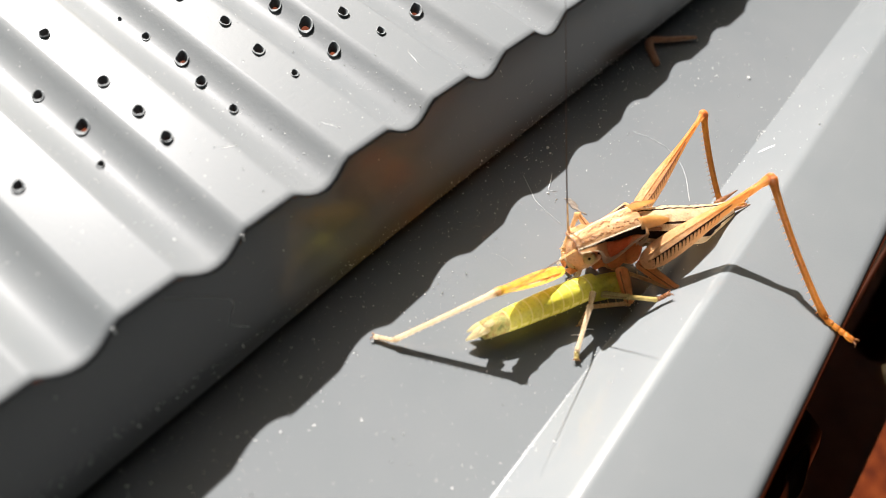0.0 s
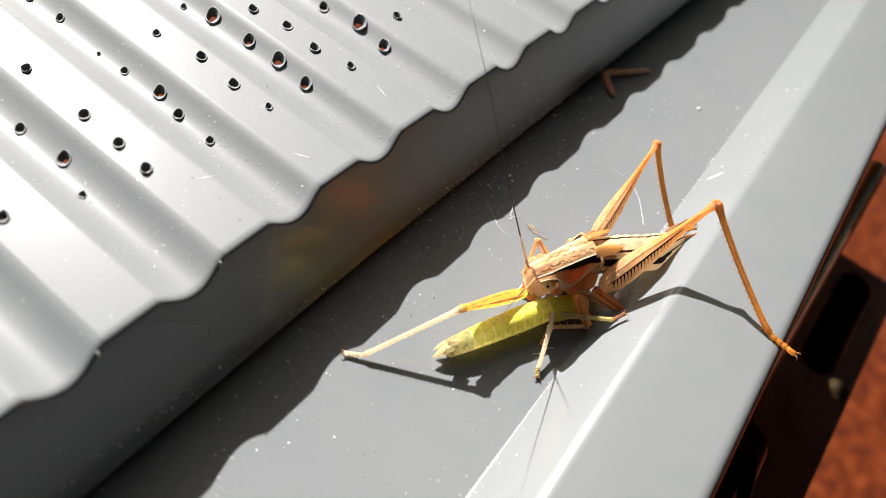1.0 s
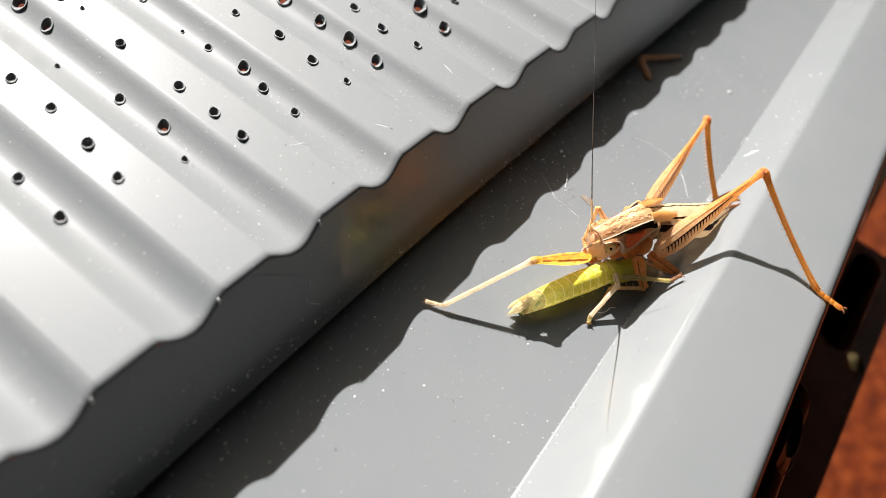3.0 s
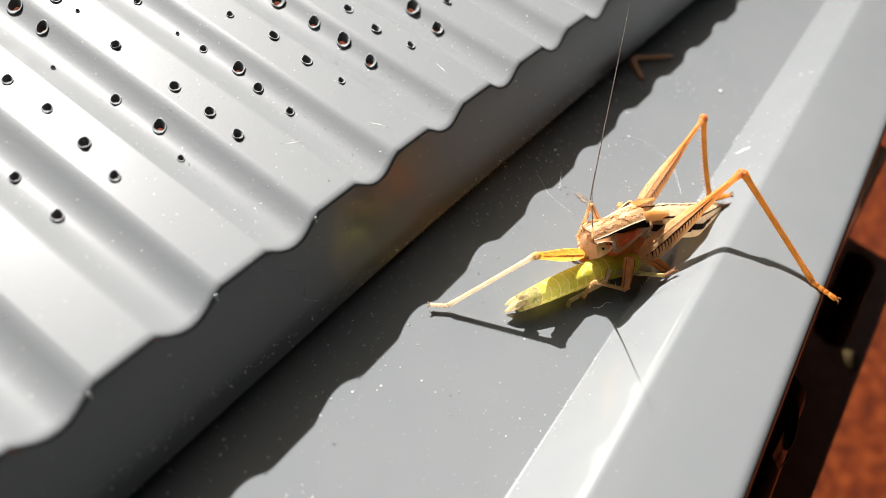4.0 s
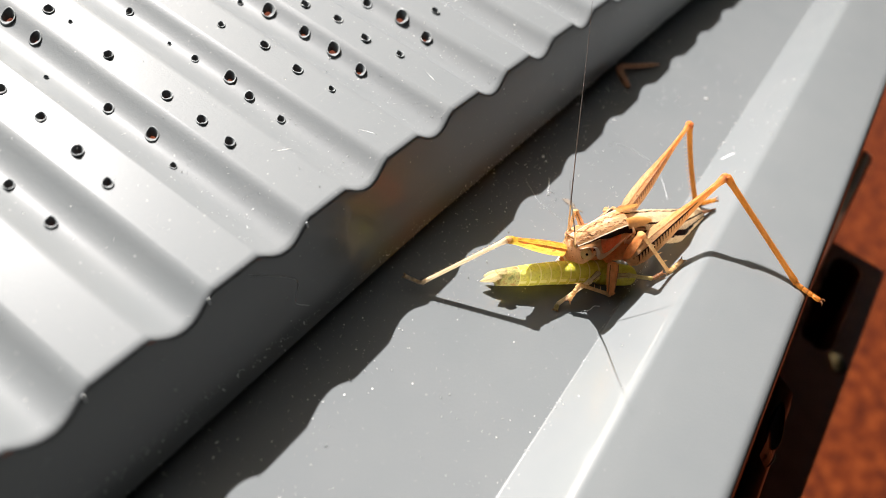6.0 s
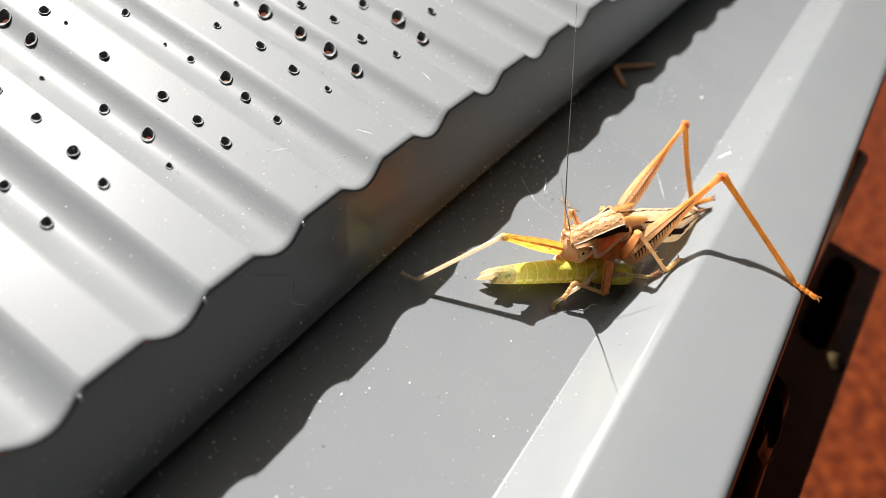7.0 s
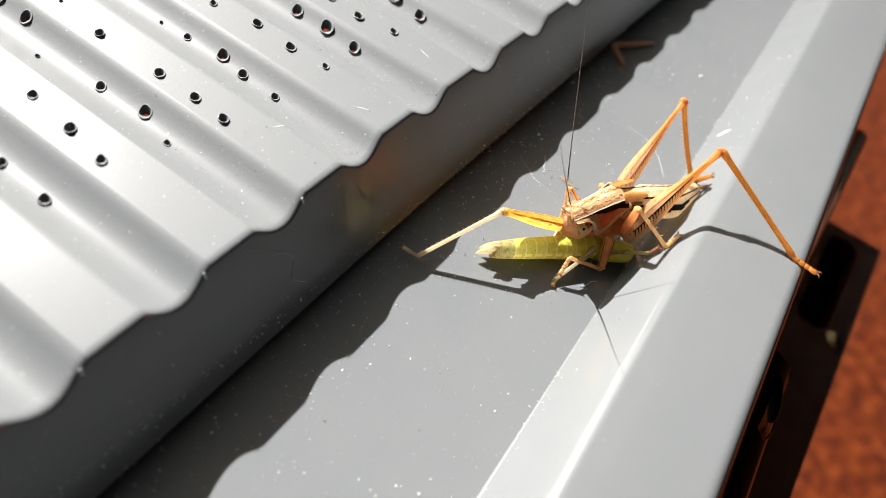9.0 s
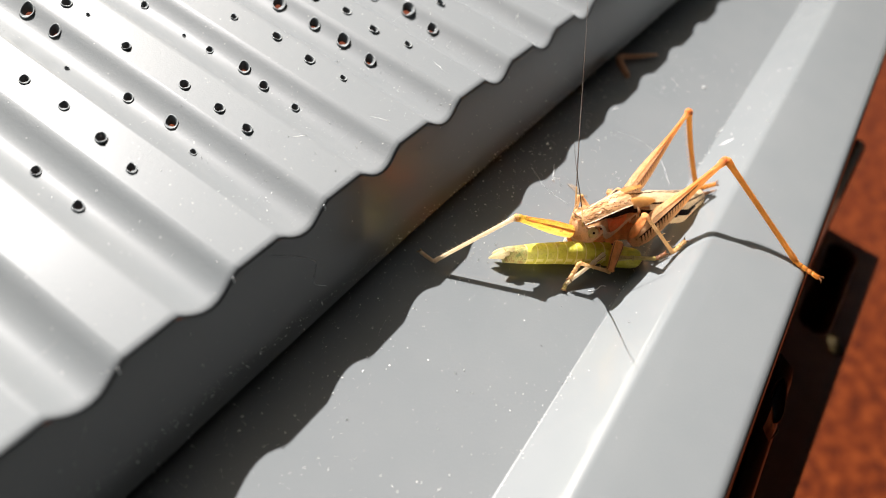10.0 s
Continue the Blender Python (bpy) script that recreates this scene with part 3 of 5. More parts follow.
def cricket_head():
    yc = HEAD_Y
    bm = bmesh.new()
    for v in ball(bm, (0, 0, 0), (1, 1, 1), u=36, v=26):
        v.co = skull(*v.co)
    head = part("head", bm, SKIN_HEAD, cricket, "tan head with a blunt pale face")
    head.matrix_basis = pose(-0.00075, -0.0002, -0.00055)
    for s in (1, -1):
        bm = bmesh.new()
        ball(bm, (0.478, yc + s * 0.122, 0.497), (0.05, 0.05, 0.054), pose(0, 0, 0, 0, 16, 0), 20, 14)
        part("eye", bm, EYE_SKIN, head, "round pale yellow-green eye")
        bm = bmesh.new()
        ring = [Vector((0.472 + 0.052 * math.cos(q), yc + s * 0.126, 0.492 + 0.056 * math.sin(q))) for q in (math.tau * i / 20 for i in range(21))]
        tube(bm, ring, [0.0045] * 21, 5, up=(0, 1, 0), caps=False)
        part("eye_rim", bm, SKIN_BROWN, head)
        bm = bmesh.new()
        ball(bm, (0.505, yc + s * 0.15, 0.528), (0.012, 0.012, 0.012), None, 10, 8)
        part("pupil", bm, SKIN_BLACK, head)
        for name, mat, pts, r in (("brow_stripe", SKIN_RUST, ((0.4, 0.62, 0.6), (0.1, 0.68, 0.68), (-0.3, 0.66, 0.7), (-0.6, 0.6, 0.6)), 0.026),
                                  ("temple_line", SKIN_BLACK, ((0.05, 0.85, 0.5), (-0.3, 0.85, 0.5), (-0.6, 0.75, 0.45)), 0.013),
                                  ("crown_stripe", SKIN_PALE, ((0.55, 0.3, 0.75), (0.2, 0.36, 0.88), (-0.2, 0.38, 0.88), (-0.5, 0.38, 0.8)), 0.013)):
            bm = bmesh.new()
            line = curve_through([skull(x, s * y, z, -0.012) for x, y, z in pts], 10)
            tube(bm, line, [r * math.sin(math.pi * (0.08 + 0.84 * k / 9)) ** 0.6 for k in range(10)], 7)
            part(name, bm, mat, head)
        bm = bmesh.new()
        mask = [[bm.verts.new(skull(x, s * (y0 + (y1 - y0) * k / 4), z0 + (z1 - z0) * k / 4, 0.012)) for k in range(5)] for x, y0, z0, y1, z1 in ((0.62, 0.5, 0.5, 0.62, 0.36), (0.4, 0.5, 0.66, 0.8, 0.42), (0.1, 0.52, 0.72, 0.9, 0.36), (-0.25, 0.55, 0.7, 0.92, 0.32), (-0.6, 0.55, 0.6, 0.8, 0.3))]
        for r0, r1 in zip(mask, mask[1:]):
            for k in range(4):
                bm.faces.new((r0[k], r0[k + 1], r1[k + 1], r1[k]))
        bmesh.ops.solidify(bm, geom=bm.faces[:], thickness=0.004)
        part("eye_mask", bm, SKIN_RUST, head, "rust-brown mask over the eye")
        for x, y, z, r in ((0.75, 0.35, -0.55, 0.007), (0.7, 0.5, -0.5, 0.006), (0.8, 0.2, -0.62, 0.006), (0.6, 0.55, -0.68, 0.007), (0.85, 0.12, 0.05, 0.005)):
            bm = bmesh.new()
            ball(bm, skull(x, s * y, z, 0.0), (r, r, r), None, 8, 6)
            part("face_dot", bm, SKIN_BROWN, head)
        bm = bmesh.new()
        tube(bm, [(0.5, yc + s * 0.058, 0.53), (0.54, yc + s * 0.064, 0.55), (0.585, yc + s * 0.058, 0.566)], [0.027, 0.028, 0.018], 10)
        part("antenna_base", bm, SKIN_HEAD, head)
        for a, b, c in (((0.45, 0.07, 0.29), (0.49, 0.105, 0.21), (0.54, 0.085, 0.16)), ((0.42, 0.06, 0.27), (0.44, 0.085, 0.18), (0.47, 0.075, 0.12))):
            bm = bmesh.new()
            tube(bm, [(p[0], yc + s * p[1], p[2]) for p in (a, b, c)], [0.014, 0.016, 0.012], 7)
            part("palp", bm, SKIN_PALE, head)
        bm = bmesh.new()
        tube(bm, [(0.49, yc + s * 0.062, 0.285), (0.52, yc + s * 0.05, 0.24), (0.53, yc + s * 0.012, 0.215)], [0.034, 0.03, 0.01], 9)
        part("jaw", bm, SKIN_RUST, head)
    bm = bmesh.new()
    ball(bm, (0.52, yc, 0.315), (0.03, 0.072, 0.048), pose(0, 0, 0, 0, 12, 0), 16, 8)
    part("mouth_plate", bm, SKIN_PALE, head)


def saddle(x, s):
    """The pronotum: s runs from -1 (right lower edge) over the back to 1 (left lower edge)."""
    u = (0.53 - x) / 0.67
    top = lerp_list([(0, 0.575), (0.2, 0.592), (0.4, 0.605), (0.7, 0.607), (0.88, 0.598), (1, 0.588)], u)
    keel = lerp_list([(0, 0.07), (0.3, 0.08), (0.6, 0.09), (1, 0.1)], u)
    wide = lerp_list([(0, 0.11), (0.25, 0.135), (0.5, 0.155), (1, 0.165)], u)
    foot = lerp_list([(0, 0.556), (0.1, 0.562), (0.224, 0.545), (0.3, 0.5), (0.36, 0.43), (0.433, 0.345), (0.515, 0.305), (0.597, 0.31), (0.725, 0.365), (0.855, 0.45), (1, 0.51)], u)
    a = abs(s)
    if a < 0.4:
        y, z = keel * a / 0.4, top + 0.012 - 0.024 * (a / 0.4) ** 2 + 0.005 * math.exp(-(a / 0.05) ** 2) + 0.006 * noise.noise((x * 16, s * 9, 3.0)) - 0.012 * math.exp(-((u - 0.53) / 0.04) ** 2) * (1 - a / 0.4)
    else:
        k = (a - 0.4) / 0.6
        z = top - 0.012 - (top - 0.012 - foot) * k
        y = keel + (wide - keel) * math.sin(min(1, k * 1.5) * math.pi / 2) - 0.02 * max(0, k - 0.6)
    return Vector((x, bend(x) + math.copysign(y, s), z))


def strip(name, mat, parent, s0, s1, xs, lift=0.0, label="", n=6):
    """A strip of the pronotum's shell, with its thickness."""
    bm = bmesh.new()
    rows = []
    for x in xs:
        a, b = (s0(x) if callable(s0) else s0), (s1(x) if callable(s1) else s1)
        rows.append([a + (b - a) * k / n for k in range(n + 1)])

    def at(x, s, out):
        c = Vector((x, bend(x), 0.42))
        p = saddle(x, s)
        return p + (p - c).normalized() * out
    grid = [[[bm.verts.new(at(x, s, o)) for s in row] for x, row in zip(xs, rows)] for o in (lift, lift - 0.022)]
    nx = len(xs)
    for i in range(nx - 1):
        for k in range(n):
            bm.faces.new((grid[0][i][k], grid[0][i + 1][k], grid[0][i + 1][k + 1], grid[0][i][k + 1]))
            bm.faces.new((grid[1][i][k], grid[1][i][k + 1], grid[1][i + 1][k + 1], grid[1][i + 1][k]))
    for i in range(nx - 1):
        for k in (0, n):
            bm.faces.new((grid[0][i][k], grid[0][i + 1][k], grid[1][i + 1][k], grid[1][i][k]))
    for k in range(n):
        for i in (0, nx - 1):
            bm.faces.new((grid[0][i][k], grid[0][i][k + 1], grid[1][i][k + 1], grid[1][i][k]))
    return part(name, bm, mat, parent, label)


def cricket_pronotum():
    xs = [0.53 - 0.67 * i / 28 for i in range(29)]
    disc = strip("pronotum", SKIN_DISC, cricket, -0.41, 0.41, xs, 0.0, "cream saddle-shaped shield with dark flecks", 16)
    bm = bmesh.new()
    tube(bm, [saddle(0.525, -0.8 + 1.6 * i / 24) + Vector((0.006, 0, -0.008)) for i in range(25)], [0.007] * 25, 6)
    part("collar_seam", bm, SKIN_BROWN, disc)
    rnd = random.Random(5)
    for s in (1, -1):
        bm = bmesh.new()
        for k in range(46):
            x = 0.47 - 0.58 * k / 45 + rnd.uniform(-0.012, 0.012)
            p = saddle(x, s * (0.19 + 0.05 * math.sin(k * 0.7) + rnd.uniform(-0.03, 0.04)))
            r = rnd.uniform(0.002, 0.006)
            ball(bm, p, (r * rnd.uniform(1.2, 3.6), r, 0.003), None, 7, 5)
        part("fleck_row", bm, SKIN_BROWN, disc, "scattered row of dark flecks")
    for s in (1, -1):
        low = lambda x: s * (0.462 + 0.085 * max(0.0, min(1.0, (0.3 - x) / 0.3)) + 0.02 * noise.noise((x * 40, s, 5)) + 0.3 * max(0.0, min(1.0, (0.02 - x) / 0.16)) ** 2)
        strip("dark_stripe", SKIN_BLACK, disc, s * 0.405, low, xs, -0.003)
        strip("side_lobe", SKIN_LOBE, disc, low, s * 0.92, xs, -0.004, "tan side lobe")
        patch = [0.265 - 0.255 * i / 14 for i in range(15)]
        bulge = lambda x: s * (abs(low(x)) + (0.85 - abs(low(x))) * math.sin(math.pi * max(0.02, min(0.98, (0.27 - x) / 0.265))) ** 0.45)
        strip("red_patch", SKIN_RED, disc, low, bulge, patch, 0.003, "deep red-brown patch on the side lobe")
        strip("lobe_margin", SKIN_PALE if s > 0 else SKIN_LOBE, disc, s * 0.83, s * 1.0, xs, 0.012, "cream lower margin of the side lobe")
        bm = bmesh.new()
        tube(bm, [saddle(x, s * 0.4) + Vector((0, 0, -0.001)) for x in xs], [0.0065 + 0.003 * noise.noise((x * 30, s, 0)) for x in xs], 6)
        part("keel", bm, SKIN_PALE, disc)
        bm = bmesh.new()
        edge = [saddle(-0.14, s * q) for q in (1.0, 0.9, 0.8, 0.7, 0.6, 0.5, 0.42)]
        tube(bm, edge, [0.018, 0.019, 0.018, 0.015, 0.012, 0.009, 0.005], 8)
        part("rear_margin", bm, SKIN_LOBE, disc)


def cricket_trunk():
    bm = bmesh.new()
    rows = [(0.36, 0.34, 0.07, 0.06), (0.2, 0.32, 0.11, 0.075), (0.05, 0.31, 0.12, 0.08), (-0.06, 0.34, 0.13, 0.11), (-0.12, 0.4, 0.138, 0.15), (-0.19, 0.4, 0.138, 0.15), (-0.23, 0.4, 0.12, 0.13), (-0.27, 0.4, 0.06, 0.07)]
    tube(bm, [(x, bend(x), z) for x, z, w, h in rows], [(w, h) for x, z, w, h in rows], 24)
    trunk = part("thorax", bm, SKIN_BROWN, cricket, "brown thorax with pale ribs")
    for s in (1, -1):
        for k, (x0, x1, z0, z1) in enumerate(((-0.08, -0.22, 0.31, 0.49), (-0.17, -0.3, 0.3, 0.48), (0.0, -0.12, 0.27, 0.42), (-0.25, -0.36, 0.31, 0.46))):
            bm = bmesh.new()
            tube(bm, curve_through([(x0, bend(x0) + s * 0.125, z0), ((x0 + x1) / 2 - 0.02, bend(x0) + s * 0.148, (z0 + z1) / 2), (x1, bend(x0) + s * 0.125, z1)], 7), [0.012, 0.02, 0.026, 0.028, 0.024, 0.018, 0.01], 8, 0.7)
            part("thorax_plate", bm, SKIN_OLIVE if k % 2 else SKIN_PALE, trunk)
        for x, out, z, r in ((0.2, 0.07, 0.25, 0.075), (0.03, 0.105, 0.26, 0.1), (-0.1, 0.12, 0.29, 0.115), (0.33, 0.045, 0.28, 0.06)):
            bm = bmesh.new()
            for v in ball(bm, (x, bend(x) + s * out, z), (r, r * 0.8, r * 1.15), pose(0, 0, 0, s * 20, 0, 0), 14, 10):
                v.co += (v.co - Vector((x, bend(x), z))) * 0.12 * noise.noise(v.co * 18)
            part("coxa", bm, SKIN_RUST, trunk, "rusty brown base of a leg")
        # the short flap of the wing
        bm = bmesh.new()
        rows = []
        for i in range(9):
            u = i / 8
            rows.append((Vector((-0.1 - 0.3 * u, -0.112 + s * (0.085 + 0.02 * u), 0.585 - 0.035 * u * u)), (0.05 * math.sin(math.pi * (0.4 + 0.58 * u)) ** 0.6 + 0.003, 0.013)))
        tube(bm, [r[0] for r in rows], [r[1] for r in rows], 14, up=(0, s * 0.55, 0.83))
        part("wing_flap", bm, SKIN_OCHRE, cricket, "short glossy ochre wing flap")
        bm = bmesh.new()
        tube(bm, curve_through([(-0.15, -0.112 + s * 0.125, 0.54), (-0.24, -0.112 + s * 0.145, 0.535), (-0.32, -0.112 + s * 0.14, 0.5), (-0.3, -0.112 + s * 0.14, 0.45)], 9), [0.012, 0.016, 0.018, 0.018, 0.017, 0.016, 0.014, 0.012, 0.008], 7)
        part("wing_edge", bm, SKIN_BROWN, cricket)


def cricket_abdomen():
    """Nine overlapping rings, each with its back, stripes, flank and belly in their own colours."""
    x0, x1, count, sides = -0.19, -1.25, 9, 48
    for k in range(count):
        bm = bmesh.new()
        rings = []
        for j in range(6):
            u = (k + j / 5 * 1.12) / count
            x = x0 + (x1 - x0) * u
            swell = 1.0 + 0.035 * math.sin(math.pi * min(1, j / 5 * 1.15)) + (0.02 if j == 4 else 0)
            w = lerp_list([(0, 0.15), (0.3, 0.178), (0.6, 0.172), (0.85, 0.112), (1.2, 0.045)], u) * swell
            h = lerp_list([(0, 0.135), (0.3, 0.16), (0.6, 0.16), (0.85, 0.105), (1.2, 0.045)], u) * swell
            z = lerp_list([(0, 0.435), (0.3, 0.395), (0.6, 0.33), (0.85, 0.3), (1.2, 0.295)], u)
            ring = []
            for i in range(sides):
                a = math.tau * i / sides
                roof = 1 - 0.1 * max(0, math.cos(a)) ** 2
                ring.append(bm.verts.new((x, bend(x) + w * math.sin(a), z + h * math.cos(a) * (roof if math.cos(a) > 0 else 1))))
            rings.append(ring)
        kinds = [SKIN_BACK, SKIN_BLACK, SKIN_BELLY, SKIN_BROWN]
        dark = lerp_list([(0, 1.0), (0.5, 0.75), (0.8, 0.35), (1.1, 0.0)], k / count)
        for r0, r1 in zip(rings, rings[1:]):
            for i in range(sides):
                face = bm.faces.new((r0[i], r0[(i + 1) % sides], r1[(i + 1) % sides], r1[i]))
                a = abs(((i + 0.5) / sides * 360 + 180) % 360 - 180)
                band = 0
                if 24 < a < 29 or 34 < a < 38:
                    band = 1
                elif 50 < a < 50 + 36 * dark:
                    band = 1
                elif 50 + 36 * dark <= a < 104 and dark > 0.85:
                    band = 3
                elif a >= 50 + 36 * dark + 8:
                    band = 2
                face.material_index = band
        if k == count - 1:
            bm.faces.new(rings[-1])
        seg = part("abdomen_ring", bm, SKIN_BACK, cricket, "pale ring of the back with black side stripes")
        for m in kinds[1:]:
            seg.data.materials.append(m)
    for s in (1, -1):
        bm = bmesh.new()
        tube(bm, curve_through([(-1.16, s * 0.045 - 0.09, 0.335), (-1.3, s * 0.07 - 0.09, 0.345), (-1.44, s * 0.09 - 0.09, 0.375)], 8), [0.02, 0.027, 0.026, 0.021, 0.016, 0.012, 0.008, 0.003], 8)
        part("cercus", bm, SKIN_BROWN, cricket, "pointed brown tail feeler")
    bm = bmesh.new()
    ball(bm, (-1.25, bend(-1.25), 0.315), (0.06, 0.05, 0.045), None, 12, 8)
    part("tail_plate", bm, SKIN_BROWN, cricket)


cricket_head()
cricket_pronotum()
cricket_trunk()
cricket_abdomen()


# legs: every piece lies along its own x from its joint, with z its upper edge
def along_to(a, b, up=(0, 0, 1)):
    """The pose, in metres, of a piece that reaches from a to b (centimetres)."""
    a, b = Vector(a), Vector(b)
    x = (b - a).normalized()
    z = Vector(up) - x * x.dot(Vector(up))
    z = z.normalized() if z.length > 1e-3 else Vector((1, 0, 0))
    y = z.cross(x)
    m = Matrix((x, y, z)).transposed().to_4x4()
    m.translation = a * CM
    return m


def hind_thigh(length, thick, mat, parent, bars=True, label="", comb=None):
    bm = bmesh.new()
    prof = [(0, 0.4), (0.05, 0.72), (0.15, 0.92), (0.3, 1.0), (0.45, 0.95), (0.6, 0.8), (0.75, 0.6), (0.86, 0.46), (0.92, 0.44), (0.965, 0.52), (0.99, 0.46), (1.0, 0.3)] if not bars else [(0, 0.42), (0.04, 0.75), (0.12, 0.98), (0.22, 1.0), (0.34, 0.92), (0.46, 0.74), (0.58, 0.54), (0.7, 0.37), (0.82, 0.29), (0.91, 0.27), (0.955, 0.37), (0.98, 0.37), (1.0, 0.22)]
    tube(bm, [(length * u, 0, 0) for u, _ in prof], [(thick * (0.1 + 0.44 * r), thick * r) for _, r in prof], 20)
    thigh = part("hind_thigh", bm, mat, parent, label)
    bm = bmesh.new()
    ball(bm, (length * 0.985, 0, 0), (0.042, 0.03, 0.042) if bars else (0.045, 0.034, 0.042), None, 12, 8)
    part("knee", bm, SKIN_RUST if bars else SKIN_LEG, thigh)
    if bars:
        for side in (1, -1):
            for k in range(18):
                bm = bmesh.new()
                u = 0.09 + 0.5 * k / 17
                r = lerp_list(prof, u)
                a, b = thick * (0.1 + 0.44 * r), thick * r
                lo, hi = [], []
                for q in range(5):
                    t = radians(-12 - 34 * q / 4)
                    x = length * (u + 0.012 - 0.03 * q / 4)
                    w = length * 0.0075 * (1 - 0.2 * q) * (1 - 0.35 * k / 17)
                    for row, d in ((lo, -w), (hi, w)):
                        row.append(bm.verts.new((x + d, side * (a * math.cos(t) + 0.0022), b * math.sin(t) * 1.01)))
                for q in range(4):
                    bm.faces.new((lo[q], hi[q], hi[q + 1], lo[q + 1]))
                bmesh.ops.solidify(bm, geom=bm.faces[:], thickness=0.003)
                part("comb_mark", bm, comb or SKIN_BLACK, thigh)
            bm = bmesh.new()
            line = [(0.08 + 0.62 * k / 20, radians(-11)) for k in range(21)]
            tube(bm, [(length * u, side * (thick * (0.1 + 0.44 * lerp_list(prof, u)) * math.cos(t)), thick * lerp_list(prof, u) * math.sin(t)) for u, t in line], [0.0035 + 0.004 * math.sin(math.pi * k / 20) for k in range(21)], 5)
            part("comb_line", bm, comb or SKIN_BLACK, thigh)
            bm = bmesh.new()
            pts, rr = [], []
            for k in range(18):
                u = 0.06 + 0.8 * k / 17
                r = lerp_list(prof, u)
                t = radians(22)
                pts.append((length * u, side * (thick * (0.1 + 0.44 * r) * math.cos(t)), thick * r * math.sin(t)))
                rr.append(0.006)
            tube(bm, pts, rr, 5)
            part("thigh_ridge", bm, mat, thigh)
    else:
        # brown streak along the upper edge and along the side
        for side, up, w in ((0.5, 0.9, 0.013), (-0.5, 0.9, 0.012), (-0.95, 0.3, 0.004), (0.95, 0.3, 0.004)):
            bm = bmesh.new()
            tube(bm, [(length * (0.15 + 0.75 * k / 14), side * thick * (0.1 + 0.44 * lerp_list(prof, 0.15 + 0.75 * k / 14)) * 0.97, up * 0.93 * thick * lerp_list(prof, 0.15 + 0.75 * k / 14)) for k in range(15)], [w * max(0.25, 0.6 + 1.2 * noise.noise((k * 0.7, side, 2))) for k in range(15)], 5)
            part("thigh_streak", bm, SKIN_RUST, thigh, "broken brown streak")
    return thigh


def shin(length, r0, r1, mat, parent, spines=12, spine=0.035, name="shin", label="", bow=0.0):
    bm = bmesh.new()
    prof = [(0, 1.25), (0.03, 1.5), (0.08, 1.1), (0.3, 1.0), (0.6, 1.0), (0.9, 1.05), (0.97, 1.3), (1.0, 1.0)]
    prof = [(u, lerp_list(prof, u)) for u in (0, 0.02, 0.05, 0.09, 0.15, 0.25, 0.4, 0.55, 0.7, 0.85, 0.93, 0.97, 1.0)]
    tube(bm, [(length * u, 0, bow * math.sin(math.pi * u) ** 0.6) for u, _ in prof], [(r0 + (r1 - r0) * u) * q for u, q in prof], 10)
    ob = part(name, bm, mat, parent, label)
    if spines:
        spikes = []
        for k in range(spines):
            x = length * (0.14 + 0.8 * k / (spines - 1))
            lift = bow * math.sin(math.pi * x / length) ** 0.6
            for s in (1, -1):
                spikes.append(((x, s * r0 * 0.5, r0 * 0.6 + lift), (x + spine * 0.45, s * (r0 + spine * 0.45), r0 + spine * 0.75 + lift), 0.0045, 4))
        for s in (1, -1):
            spikes.append(((length * 0.98, s * r1 * 0.6, -r1 * 0.4), (length * 0.98 + spine, s * (r1 + spine * 0.5), -r1 - spine * 0.5), 0.006, 5))
        for base, tip, r, sides in spikes:
            bm = bmesh.new()
            spike(bm, base, tip, r, sides)
            part("spine", bm, mat, ob)
    return ob


def foot_piece(length, r, mat, parent, label=""):
    bm = bmesh.new()
    ends = [0, 0.24, 0.44, 0.6, 0.9]
    for a, b in zip(ends, ends[1:]):
        tube(bm, [(length * (a + (b - a) * u), 0, -0.25 * r * math.sin(math.pi * u)) for u in (0, 0.3, 0.75, 0.97)], [(r * 0.7, r * 0.6), (r * 0.85, r * 0.7), (r * 0.98, r * 0.75), (r * 0.75, r * 0.55)], 9)
    foot = part("foot", bm, mat, parent, label)
    for s in (1, -1):
        bm = bmesh.new()
        tube(bm, curve_through([(length * 0.88, s * r * 0.3, 0), (length * 0.97, s * r * 1.0, r * 0.3), (length * 1.02, s * r * 1.4, -r * 0.6)], 5), [r * 0.3, r * 0.28, r * 0.22, r * 0.15, r * 0.05], 6)
        part("claw", bm, SKIN_BROWN, foot)
    return foot


def slim_thigh(length, r, mat, parent, name):
    bm = bmesh.new()
    prof = [(0, 0.7), (0.06, 1.05), (0.25, 1.1), (0.6, 0.95), (0.88, 0.75), (0.95, 0.95), (1, 0.6)]
    tube(bm, [(length * u, 0, 0) for u, _ in prof], [(r * 0.8 * q, r * q) for _, q in prof], 12)
    thigh = part(name, bm, mat, parent)
    bm = bmesh.new()
    for s in (1, -1):
        tube(bm, [(length * u, s * r * 0.8 * q * 0.86, r * q * 0.5) for u, q in prof[1:-1]], [r * 0.12] * (len(prof) - 2), 5)
    part("thigh_line", bm, SKIN_BROWN, thigh)
    return thigh


